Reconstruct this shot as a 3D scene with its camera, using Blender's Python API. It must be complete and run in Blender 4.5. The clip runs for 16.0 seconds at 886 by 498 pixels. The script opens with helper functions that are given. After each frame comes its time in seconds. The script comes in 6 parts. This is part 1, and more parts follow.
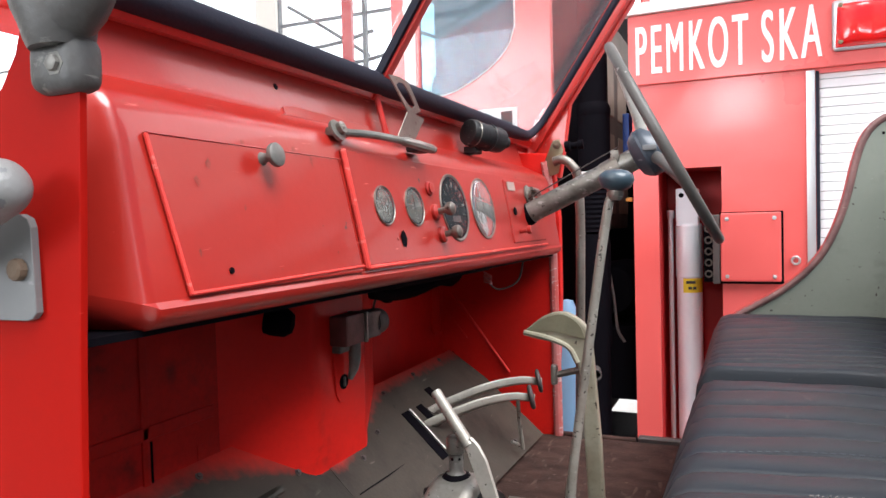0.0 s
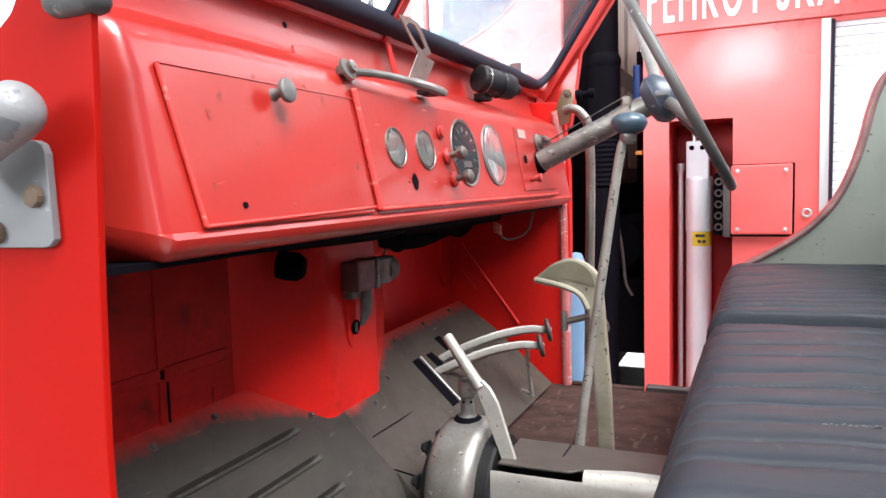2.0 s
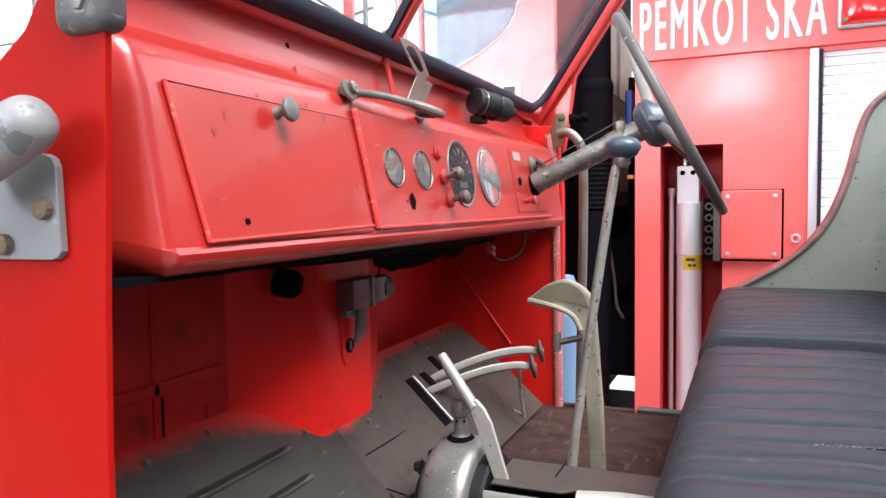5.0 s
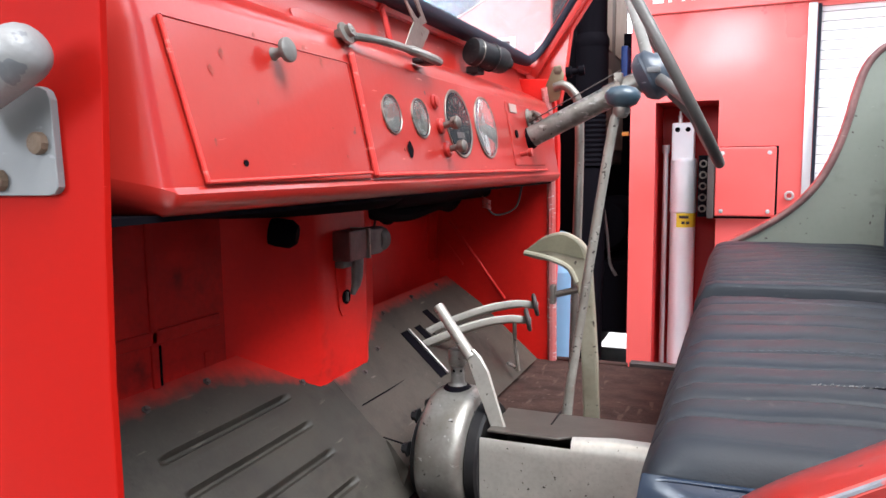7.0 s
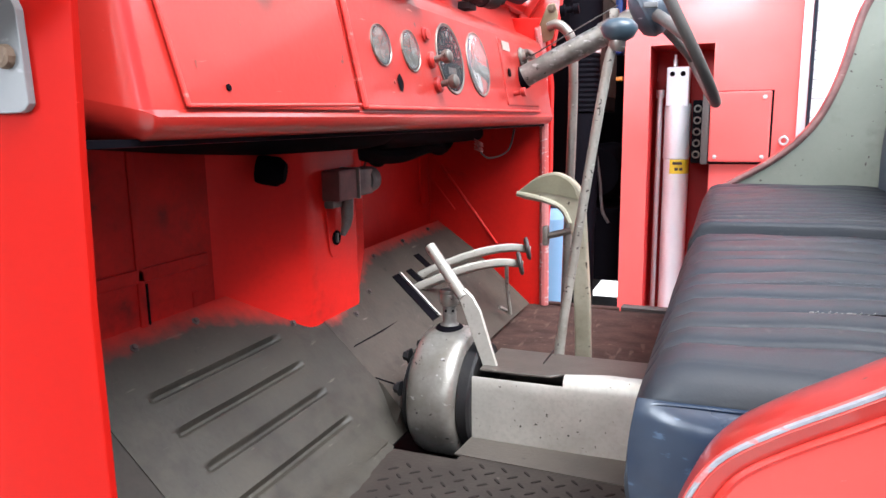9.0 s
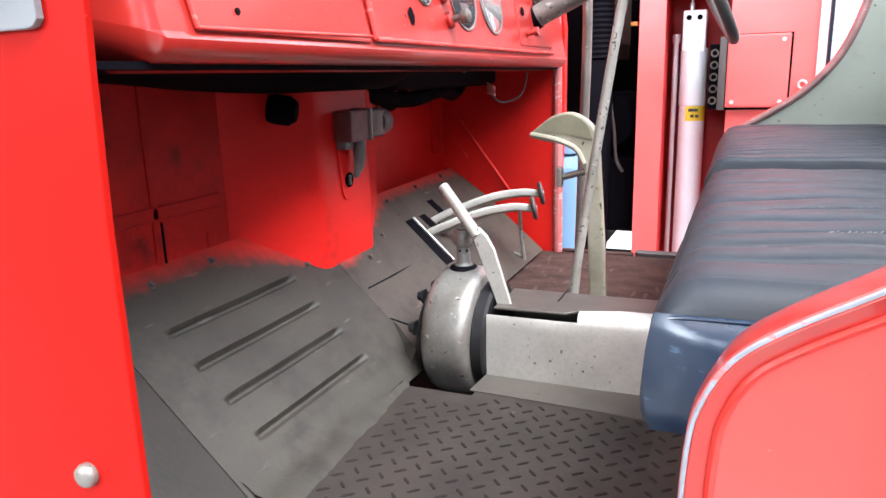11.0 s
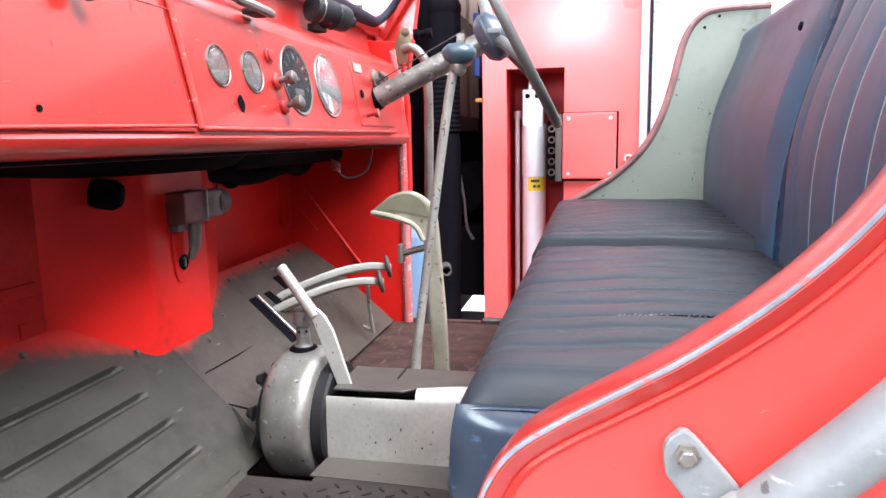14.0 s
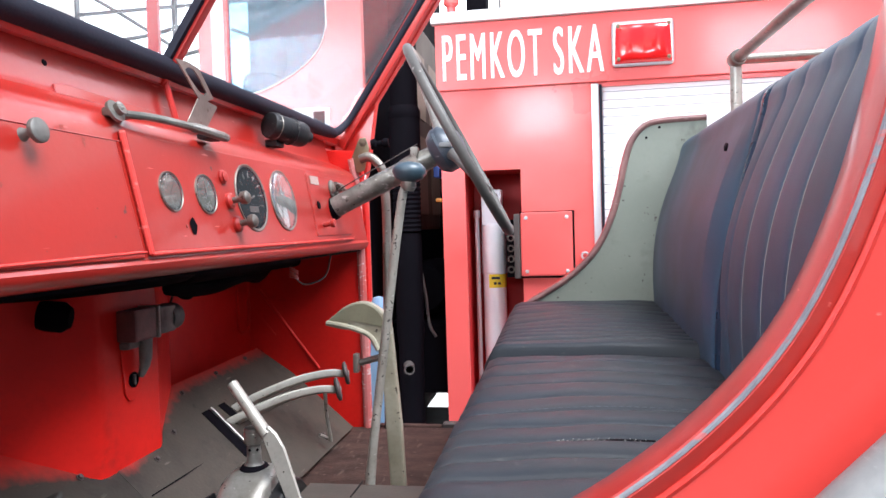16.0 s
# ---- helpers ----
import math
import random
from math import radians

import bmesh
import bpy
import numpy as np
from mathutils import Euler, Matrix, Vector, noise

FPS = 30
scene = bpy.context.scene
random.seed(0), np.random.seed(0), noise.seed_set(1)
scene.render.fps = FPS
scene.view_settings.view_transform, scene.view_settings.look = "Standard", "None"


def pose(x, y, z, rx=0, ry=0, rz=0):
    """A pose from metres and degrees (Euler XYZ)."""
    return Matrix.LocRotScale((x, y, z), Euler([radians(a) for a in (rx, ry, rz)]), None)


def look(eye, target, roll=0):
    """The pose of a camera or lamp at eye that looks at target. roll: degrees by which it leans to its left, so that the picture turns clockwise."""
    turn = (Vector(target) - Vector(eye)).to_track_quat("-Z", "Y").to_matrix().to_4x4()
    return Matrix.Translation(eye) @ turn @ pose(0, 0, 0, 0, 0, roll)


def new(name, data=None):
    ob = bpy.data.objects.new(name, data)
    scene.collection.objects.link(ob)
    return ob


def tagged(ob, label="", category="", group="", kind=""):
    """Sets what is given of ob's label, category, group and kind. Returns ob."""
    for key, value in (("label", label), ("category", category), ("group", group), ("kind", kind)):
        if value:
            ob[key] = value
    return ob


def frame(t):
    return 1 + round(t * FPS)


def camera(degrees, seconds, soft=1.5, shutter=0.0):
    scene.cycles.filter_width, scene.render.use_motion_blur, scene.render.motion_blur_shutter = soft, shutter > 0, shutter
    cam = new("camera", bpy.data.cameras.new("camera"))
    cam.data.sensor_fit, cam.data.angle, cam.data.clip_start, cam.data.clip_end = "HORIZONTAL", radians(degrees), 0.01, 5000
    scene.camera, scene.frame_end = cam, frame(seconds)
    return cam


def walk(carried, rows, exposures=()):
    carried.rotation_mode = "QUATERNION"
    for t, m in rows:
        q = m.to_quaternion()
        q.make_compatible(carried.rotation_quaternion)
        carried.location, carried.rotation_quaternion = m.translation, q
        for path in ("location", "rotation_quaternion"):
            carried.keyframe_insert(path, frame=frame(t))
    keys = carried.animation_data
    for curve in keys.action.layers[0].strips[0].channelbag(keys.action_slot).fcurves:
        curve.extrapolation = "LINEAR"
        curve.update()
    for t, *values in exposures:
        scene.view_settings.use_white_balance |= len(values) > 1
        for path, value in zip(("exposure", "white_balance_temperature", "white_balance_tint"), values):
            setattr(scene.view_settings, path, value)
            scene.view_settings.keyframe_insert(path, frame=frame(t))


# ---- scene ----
cam = camera(64.0, 16.0)
PATH = [
    (0, (0.094, -0.088, 1.589), (-0.705, 1.744, 1.521), -1.5),
    (0.5, (0.089, -0.085, 1.575), (-0.725, 1.737, 1.449), -1.6),
    (1, (0.086, -0.084, 1.569), (-0.734, 1.731, 1.395), -1.3),
    (1.5, (0.086, -0.087, 1.563), (-0.726, 1.73, 1.367), -1.6),
    (2, (0.086, -0.09, 1.565), (-0.729, 1.727, 1.387), -1.7),
    (2.5, (0.085, -0.096, 1.57), (-0.75, 1.715, 1.419), -1.8),
    (3, (0.085, -0.097, 1.569), (-0.73, 1.724, 1.429), -1.5),
    (3.5, (0.083, -0.1, 1.568), (-0.726, 1.724, 1.436), -1.3),
    (3.7, (0.083, -0.1, 1.571), (-0.729, 1.722, 1.436), -1.2),
    (5.8, (0.082, -0.107, 1.56), (-0.695, 1.732, 1.449), -0.8),
    (6, (0.08, -0.108, 1.562), (-0.695, 1.731, 1.436), -0.9),
    (6.5, (0.075, -0.103, 1.553), (-0.683, 1.738, 1.362), -0.6),
    (7, (0.073, -0.103, 1.546), (-0.693, 1.73, 1.319), -0.7),
    (7.5, (0.073, -0.107, 1.541), (-0.694, 1.722, 1.279), -0.8),
    (8, (0.067, -0.103, 1.532), (-0.689, 1.723, 1.225), -0.5),
    (8.5, (0.067, -0.096, 1.526), (-0.677, 1.729, 1.19), -0.8),
    (9, (0.067, -0.09, 1.522), (-0.671, 1.734, 1.165), -0.8),
    (9.5, (0.067, -0.091, 1.52), (-0.685, 1.724, 1.148), -1.2),
    (10, (0.065, -0.091, 1.51), (-0.707, 1.708, 1.099), -1.5),
    (10.2, (0.067, -0.093, 1.504), (-0.71, 1.698, 1.069), -1.6),
    (12.3, (0.065, -0.094, 1.489), (-0.641, 1.715, 1.01), -1.8),
    (12.5, (0.073, -0.095, 1.492), (-0.614, 1.731, 1.052), -1.9),
    (13, (0.085, -0.097, 1.506), (-0.518, 1.773, 1.13), -1.8),
    (13.5, (0.101, -0.089, 1.512), (-0.39, 1.821, 1.179), -1.3),
    (14, (0.113, -0.092, 1.522), (-0.304, 1.839, 1.214), -1.0),
    (14.5, (0.124, -0.094, 1.53), (-0.245, 1.856, 1.28), -0.6),
    (15, (0.129, -0.09, 1.537), (-0.222, 1.868, 1.332), -0.7),
    (15.5, (0.133, -0.094, 1.546), (-0.209, 1.871, 1.394), -1.0),
    (16, (0.144, -0.103, 1.561), (-0.187, 1.869, 1.498), -1.7),
]
walk(cam, [(t, look(eye, target, roll)) for t, eye, target, roll in PATH],
     exposures=[(0.0, 0.6, 6250, 10), (1.5, 1.07, 6150, 10), (3.5, 1.1, 6050, 10), (5.8, 0.88, 6050, 10), (6.6, 0.87, 6050, 10), (7.5, 1.2, 6000, 10), (9.0, 1.42, 5950, 10), (12.5, 1.8, 5850, 10), (14.5, 1.37, 5850, 10), (16.0, 0.9, 5900, 10)])

# ---- world and light ----
world = bpy.data.worlds.new("World")
scene.world = world
world.use_nodes = True
wn = world.node_tree.nodes
sky = wn.new("ShaderNodeTexSky")
sky.sky_type, sky.sun_disc = "NISHITA", False
sky.sun_elevation, sky.sun_rotation = radians(58), radians(215)
sky.dust_density, sky.ozone_density = 4.0, 1.0
world.node_tree.links.new(sky.outputs[0], wn["Background"].inputs[0])
wn["Background"].inputs[1].default_value = 0.09

sun = new("sun", bpy.data.lights.new("sun", "SUN"))
sun.data.energy, sun.data.angle, sun.data.color = 5.0, radians(40), (1.0, 0.98, 0.96)
sun.matrix_world = look((2.3, -0.2, 5.3), (0, 0.8, 1.3))
for x, z, wide, high, watts in ((-0.25, 3.3, 1.05, 0.65, 34), (3.3, 4.15, 1.8, 0.7, 50), (-4.2, 3.5, 3.4, 2.8, 360)):      # added lamps in unseen south openings, brighten the facade and seat backs
    lamp = new("window_light", bpy.data.lights.new("window_light", "AREA"))
    lamp.data.shape, lamp.data.size, lamp.data.size_y, lamp.data.energy = "RECTANGLE", wide, high, watts
    lamp.data.color = (0.95, 0.98, 1.0)
    lamp.matrix_world = look((x, -6.1, z), (x, 0, z - 0.6))
gate = new("gateway_light", bpy.data.lights.new("gateway_light", "AREA"))                      # added lamp in the unseen east opening, for a highlight on the dash end
gate.data.shape, gate.data.size, gate.data.size_y, gate.data.energy = "RECTANGLE", 1.3, 2.0, 12
gate.matrix_world = look((7.9, -2.5, 3.4), (-0.4, 0.4, 1.6))


# ---- materials ----
def mat(name, base, rough=0.5, metal=0.0, coat=0.0, dark=None, spots=None, bump=0.15, fine=220.0, broad=7.0,
        amount=0.5, spot_at=0.68, spot_scale=28.0, vary=0.0, stretch=(1, 1, 1),
        grime=None, grime_at=0.55, scuff=None, scuff_at=0.7, spec=0.5, relief=0.002):
    """Two scales of tone (broad stains and fine grain), worn specks and a fine relief, all in object metres."""
    m = bpy.data.materials.new(name)
    m.use_nodes = True
    t, links = m.node_tree, m.node_tree.links
    b = t.nodes["Principled BSDF"]
    co = t.nodes.new("ShaderNodeTexCoord")
    mp = t.nodes.new("ShaderNodeMapping")
    mp.inputs["Scale"].default_value = stretch
    links.new(co.outputs["Object"], mp.inputs[0])

    def noise_tex(scale, detail, seed):
        n = t.nodes.new("ShaderNodeTexNoise")
        n.noise_dimensions = "4D"
        n.inputs["Scale"].default_value, n.inputs["Detail"].default_value, n.inputs["W"].default_value = scale, detail, seed
        links.new(mp.outputs[0], n.inputs["Vector"])
        return n.outputs["Fac"]

    def ramp(src, a, c):
        r = t.nodes.new("ShaderNodeMapRange")
        r.inputs["From Min"].default_value, r.inputs["From Max"].default_value = a, c
        links.new(src, r.inputs["Value"])
        return r.outputs[0]

    def mix(fac, a, c):
        x = t.nodes.new("ShaderNodeMix")
        x.data_type = "RGBA"
        for sock, val in ((x.inputs["Factor"], fac), (x.inputs[6], a), (x.inputs[7], c)):
            if isinstance(val, (tuple, list)):
                sock.default_value = (*val, 1)
            elif isinstance(val, float):
                sock.default_value = val
            else:
                links.new(val, sock)
        return x.outputs[2]

    def times(a, k):
        x = t.nodes.new("ShaderNodeMath")
        x.operation = "MULTIPLY"
        links.new(a, x.inputs[0])
        x.inputs[1].default_value = k
        return x.outputs[0]

    dark = dark or tuple(c * 0.6 for c in base)
    broad_n, fine_n = noise_tex(broad, 5, 1.7), noise_tex(fine, 3, 4.2)
    col = mix(times(ramp(broad_n, 0.4, 0.68), amount), tuple(base), tuple(dark))
    col = mix(times(ramp(fine_n, 0.45, 0.75), amount * 0.4), col, tuple(dark))
    if vary:
        info = t.nodes.new("ShaderNodeObjectInfo")
        col = mix(times(info.outputs["Random"], vary), col, tuple(dark))
    if spots:
        col = mix(ramp(noise_tex(spot_scale, 6, 9.1), spot_at, spot_at + 0.02), col, tuple(spots))
    if grime:
        g1 = noise_tex(11.0, 8, 21.3)
        g2 = noise_tex(46.0, 4, 2.9)
        gm = t.nodes.new("ShaderNodeMath")
        gm.operation = "MULTIPLY"
        links.new(ramp(g1, grime_at, grime_at + 0.16), gm.inputs[0])
        links.new(ramp(g2, 0.4, 0.62), gm.inputs[1])
        col = mix(times(gm.outputs[0], 0.75), col, tuple(grime))
    if scuff:
        stretched = t.nodes.new("ShaderNodeMapping")
        stretched.inputs["Scale"].default_value = (30, 9, 70)
        stretched.inputs["Rotation"].default_value = (0.3, 0.1, 0.2)
        links.new(co.outputs["Object"], stretched.inputs[0])
        sn = t.nodes.new("ShaderNodeTexNoise")
        sn.inputs["Scale"].default_value, sn.inputs["Detail"].default_value = 2.0, 4
        links.new(stretched.outputs[0], sn.inputs["Vector"])
        col = mix(times(ramp(sn.outputs["Fac"], scuff_at, scuff_at + 0.06), 0.7), col, tuple(scuff))
    links.new(col, b.inputs["Base Color"])
    b.inputs["Specular IOR Level"].default_value = spec
    r = t.nodes.new("ShaderNodeMapRange")
    r.inputs["To Min"].default_value, r.inputs["To Max"].default_value = max(rough - 0.08, 0.02), min(rough + 0.16, 1)
    links.new(broad_n, r.inputs["Value"])
    links.new(r.outputs[0], b.inputs["Roughness"])
    b.inputs["Metallic"].default_value = metal
    b.inputs["Coat Weight"].default_value, b.inputs["Coat Roughness"].default_value = coat, 0.12
    if bump:
        bp = t.nodes.new("ShaderNodeBump")
        bp.inputs["Strength"].default_value, bp.inputs["Distance"].default_value = bump, relief
        links.new(fine_n, bp.inputs["Height"])
        links.new(bp.outputs[0], b.inputs["Normal"])
    return m


def glass_mat(name, tint=(1, 1, 1), rough=0.0, film=0.06, sheen=0.03, film_col=(0.8, 0.8, 0.8)):
    m = bpy.data.materials.new(name)
    m.use_nodes = True
    t = m.node_tree
    b = t.nodes["Principled BSDF"]
    clear, gloss, haze = t.nodes.new("ShaderNodeBsdfTransparent"), t.nodes.new("ShaderNodeBsdfGlossy"), t.nodes.new("ShaderNodeBsdfDiffuse")
    clear.inputs[0].default_value = (*tint, 1)
    gloss.inputs["Roughness"].default_value = max(rough, 0.03)
    haze.inputs[0].default_value = (*film_col, 1)
    lw, pw, fr = t.nodes.new("ShaderNodeLayerWeight"), t.nodes.new("ShaderNodeMath"), t.nodes.new("ShaderNodeMath")
    pw.operation, fr.operation = "POWER", "MULTIPLY_ADD"
    pw.inputs[1].default_value, fr.inputs[1].default_value, fr.inputs[2].default_value = 4.0, 0.6, sheen
    t.links.new(lw.outputs["Facing"], pw.inputs[0])
    t.links.new(pw.outputs[0], fr.inputs[0])
    a, c = t.nodes.new("ShaderNodeMixShader"), t.nodes.new("ShaderNodeMixShader")
    c.inputs[0].default_value = film
    t.links.new(fr.outputs[0], a.inputs[0])
    t.links.new(clear.outputs[0], a.inputs[1])
    t.links.new(gloss.outputs[0], a.inputs[2])
    t.links.new(a.outputs[0], c.inputs[1])
    t.links.new(haze.outputs[0], c.inputs[2])
    t.nodes.remove(b)
    t.links.new(c.outputs[0], t.nodes["Material Output"].inputs[0])
    return m


RED = mat("red_paint", (0.5, 0.02, 0.0125), 0.32, coat=0.3, dark=(0.42, 0.016, 0.01), bump=0.05, fine=90, amount=0.4,
          spots=(0.1, 0.02, 0.015), spot_at=0.77, spot_scale=60, grime=(0.3, 0.03, 0.025), grime_at=0.6, scuff=(0.75, 0.16, 0.13), scuff_at=0.74)
RED_CHIP = mat("chipped_red_paint", (0.335, 0.0165, 0.0105), 0.32, coat=0.55, dark=(0.275, 0.014, 0.009), bump=0.1, fine=90, amount=0.5,
               spots=(0.08, 0.035, 0.03), spot_at=0.715, spot_scale=42, grime=(0.32, 0.05, 0.035), grime_at=0.6, scuff=(0.75, 0.22, 0.18), scuff_at=0.7)
# Paler, less saturated copy of the red for the near side panel.
RED_SIDE = mat("paler_red_paint", (0.54, 0.042, 0.033), 0.3, coat=0.4, dark=(0.47, 0.03, 0.023), bump=0.06, fine=90, amount=0.5, broad=4,
               spots=(0.11, 0.04, 0.035), spot_at=0.75, spot_scale=45, scuff=(0.75, 0.24, 0.2), scuff_at=0.72)
RED_WORN = mat("worn_red_edge", (0.66, 0.05, 0.038), 0.4, dark=(0.45, 0.03, 0.025), bump=0.3, fine=160, amount=0.6, broad=30,
               spots=(0.08, 0.05, 0.045), spot_at=0.7, spot_scale=170, scuff=(0.72, 0.2, 0.17), scuff_at=0.6)
RED_DEEP = mat("deep_red_paint", (0.285, 0.0055, 0.003), 0.45, spec=0.05, dark=(0.255, 0.006, 0.004), bump=0.05, fine=90, amount=0.4, scuff=(0.72, 0.1, 0.08), scuff_at=0.76)
# Soot blotches; the darker red also carries the firewall's shade.
RED_SOOT_SHADE = mat("sooty_shaded_red_paint", (0.6, 0.013, 0.008), 0.55, spec=0.2, dark=(0.2, 0.006, 0.005), bump=0.1, fine=120, amount=0.9, broad=5, grime=(0.04, 0.008, 0.008), grime_at=0.51)
RED_DULL = mat("matt_red_paint", (0.74, 0.014, 0.008), 0.45, spec=0.3, dark=(0.54, 0.009, 0.006), bump=0.1, fine=120, amount=0.6,
               grime=(0.2, 0.014, 0.01), grime_at=0.6)
RED_BODY = mat("body_red_paint", (0.77, 0.125, 0.115), 0.26, coat=0.5, dark=(0.71, 0.068, 0.058), bump=0.8, relief=0.014, fine=3.2, amount=0.3, broad=2.5, scuff=(0.78, 0.2, 0.17), scuff_at=0.76)
def overspray(m):
    """A ragged red mist where the floor paint meets the red firewall and the engine bulge."""
    t, links = m.node_tree, m.node_tree.links
    bsdf = t.nodes["Principled BSDF"]
    grey = bsdf.inputs["Base Color"].links[0].from_socket
    co, sep, nz = t.nodes.new("ShaderNodeTexCoord"), t.nodes.new("ShaderNodeSeparateXYZ"), t.nodes.new("ShaderNodeTexNoise")
    nz.inputs["Scale"].default_value, nz.inputs["Detail"].default_value = 55.0, 6
    links.new(co.outputs["Object"], sep.inputs[0])
    links.new(co.outputs["Object"], nz.inputs["Vector"])

    def op(kind, a, c):
        n = t.nodes.new("ShaderNodeMath")
        n.operation, n.use_clamp = kind, False
        for sock, v in zip(n.inputs, (a, c)):
            if isinstance(v, (int, float)):
                sock.default_value = v
            else:
                links.new(v, sock)
        return n.outputs[0]

    hump = op("MAXIMUM", op("SUBTRACT", 0.068, op("MULTIPLY", op("ABSOLUTE", op("SUBTRACT", sep.outputs[1], 0.9), 0), 0.27)), 0.0)
    reach = op("ADD", op("SUBTRACT", op("SUBTRACT", -0.596, sep.outputs[0]), op("MULTIPLY", hump, -1.0)), op("MULTIPLY", op("SUBTRACT", nz.outputs["Fac"], 0.5), 0.022))
    fac = t.nodes.new("ShaderNodeMapRange")
    fac.inputs["From Min"].default_value, fac.inputs["From Max"].default_value, fac.inputs["To Max"].default_value = -0.014, 0.014, 0.85
    links.new(reach, fac.inputs["Value"])
    mx = t.nodes.new("ShaderNodeMix")
    mx.data_type = "RGBA"
    links.new(fac.outputs[0], mx.inputs["Factor"])
    links.new(grey, mx.inputs[6])
    mx.inputs[7].default_value = (0.6, 0.02, 0.012, 1)
    links.new(mx.outputs[2], bsdf.inputs["Base Color"])
    return m


GREY_FLOOR = overspray(mat("grey_floor_paint", (0.058, 0.048, 0.037), 0.52, spec=0.3, dark=(0.034, 0.029, 0.024), bump=0.25, fine=160, amount=0.7,
                 spots=(0.028, 0.022, 0.02), spot_at=0.69, spot_scale=50, grime=(0.024, 0.02, 0.017), grime_at=0.46, scuff=(0.15, 0.135, 0.11), scuff_at=0.68))
RAMP_GREY = overspray(mat("dirty_grey_green_floor_paint", (0.04, 0.035, 0.027), 0.52, spec=0.3, dark=(0.024, 0.022, 0.018), bump=0.3, fine=160, amount=0.8,
                spots=(0.024, 0.02, 0.018), spot_at=0.68, spot_scale=50, grime=(0.02, 0.017, 0.014), grime_at=0.44, scuff=(0.085, 0.076, 0.062), scuff_at=0.68))
# Brown dirt, with the door post's shade put into the colour.
RAMP_DIRT_SHADE = overspray(mat("brown_dirty_shaded_floor_paint", (0.026, 0.021, 0.016), 0.55, spec=0.25, dark=(0.014, 0.012, 0.01), bump=0.3, fine=160, amount=0.9,
                spots=(0.05, 0.045, 0.038), spot_at=0.7, spot_scale=60, grime=(0.012, 0.01, 0.008), grime_at=0.46))
TREAD = mat("worn_tread_plate", (0.034, 0.027, 0.022), 0.6, metal=0.1, spec=0.3, dark=(0.018, 0.014, 0.0115), bump=0.25, fine=200, amount=0.7, broad=14,
            spots=(0.07, 0.058, 0.05), spot_at=0.7, spot_scale=50, grime=(0.022, 0.017, 0.014), grime_at=0.5)
CASTING = mat("dirty_grey_casting", (0.17, 0.165, 0.15), 0.5, metal=0.2, dark=(0.06, 0.052, 0.047), bump=0.35, fine=170, amount=0.7, broad=30, scuff=(0.28, 0.27, 0.25), scuff_at=0.66)
HINGE = mat("dull_forged_grey", (0.085, 0.085, 0.085), 0.5, metal=0.2, dark=(0.05, 0.046, 0.042), bump=0.3, amount=0.8, broad=25, scuff=(0.2, 0.195, 0.18), scuff_at=0.62)
SWITCHRED = mat("dirty_red_brown_paint", (0.16, 0.06, 0.055), 0.5, dark=(0.09, 0.045, 0.04), bump=0.3, amount=0.8, broad=40, spots=(0.2, 0.17, 0.15), spot_at=0.68, spot_scale=90)
TREAD_BAR = mat("dark_tread_bars", (0.012, 0.0095, 0.008), 0.7, spec=0.15, dark=(0.026, 0.021, 0.018), bump=0.2, amount=0.6)
BROWN = mat("brown_panel_paint", (0.06, 0.042, 0.035), 0.5, dark=(0.035, 0.025, 0.02), amount=0.5)
TAN = mat("tan_panel", (0.2, 0.15, 0.12), 0.5, amount=0.4)
WOOD = mat("stained_floor_board", (0.06, 0.033, 0.026), 0.75, dark=(0.028, 0.016, 0.013), bump=0.6, fine=150, amount=0.9, broad=18, stretch=(1, 1.6, 1), spec=0.15,
           spots=(0.11, 0.075, 0.062), spot_at=0.66, spot_scale=60, scuff=(0.1, 0.068, 0.056), scuff_at=0.62)
SILVER = mat("silver_paint", (0.34, 0.33, 0.305), 0.32, metal=0.6, dark=(0.14, 0.125, 0.1), bump=0.15, fine=150, amount=0.9, broad=12,
             spots=(0.02, 0.016, 0.013), spot_at=0.64, spot_scale=95, scuff=(0.5, 0.49, 0.46), scuff_at=0.66)
SILVER_DK = mat("dark_grey_metal", (0.1, 0.085, 0.08), 0.5, metal=0.4, dark=(0.04, 0.03, 0.03), bump=0.25, fine=150, amount=0.6)
CREAM = mat("cream_silver_paint", (0.33, 0.31, 0.235), 0.36, metal=0.25, dark=(0.16, 0.14, 0.09), bump=0.12, fine=140, amount=0.7, broad=14,
            spots=(0.05, 0.04, 0.028), spot_at=0.66, spot_scale=80, scuff=(0.42, 0.4, 0.33), scuff_at=0.66)
STEEL = mat("worn_steel", (0.25, 0.23, 0.2), 0.38, metal=0.7, dark=(0.12, 0.1, 0.085), bump=0.2, fine=180, amount=0.7, broad=14,
            spots=(0.09, 0.06, 0.05), spot_at=0.64, spot_scale=150, scuff=(0.45, 0.43, 0.4), scuff_at=0.66)
LEVER = mat("bare_speckled_steel", (0.35, 0.333, 0.292), 0.36, metal=0.25, dark=(0.16, 0.14, 0.115), bump=0.2, fine=180, amount=0.7, broad=16,
            spots=(0.06, 0.05, 0.042), spot_at=0.63, spot_scale=120, scuff=(0.55, 0.53, 0.48), scuff_at=0.66)
PALE = mat("pale_silver_sheet", (0.5, 0.48, 0.425), 0.36, metal=0.45, dark=(0.25, 0.23, 0.195), bump=0.12, fine=150, amount=0.7, broad=9,
           spots=(0.05, 0.042, 0.034), spot_at=0.67, spot_scale=130, scuff=(0.45, 0.43, 0.38), scuff_at=0.68)
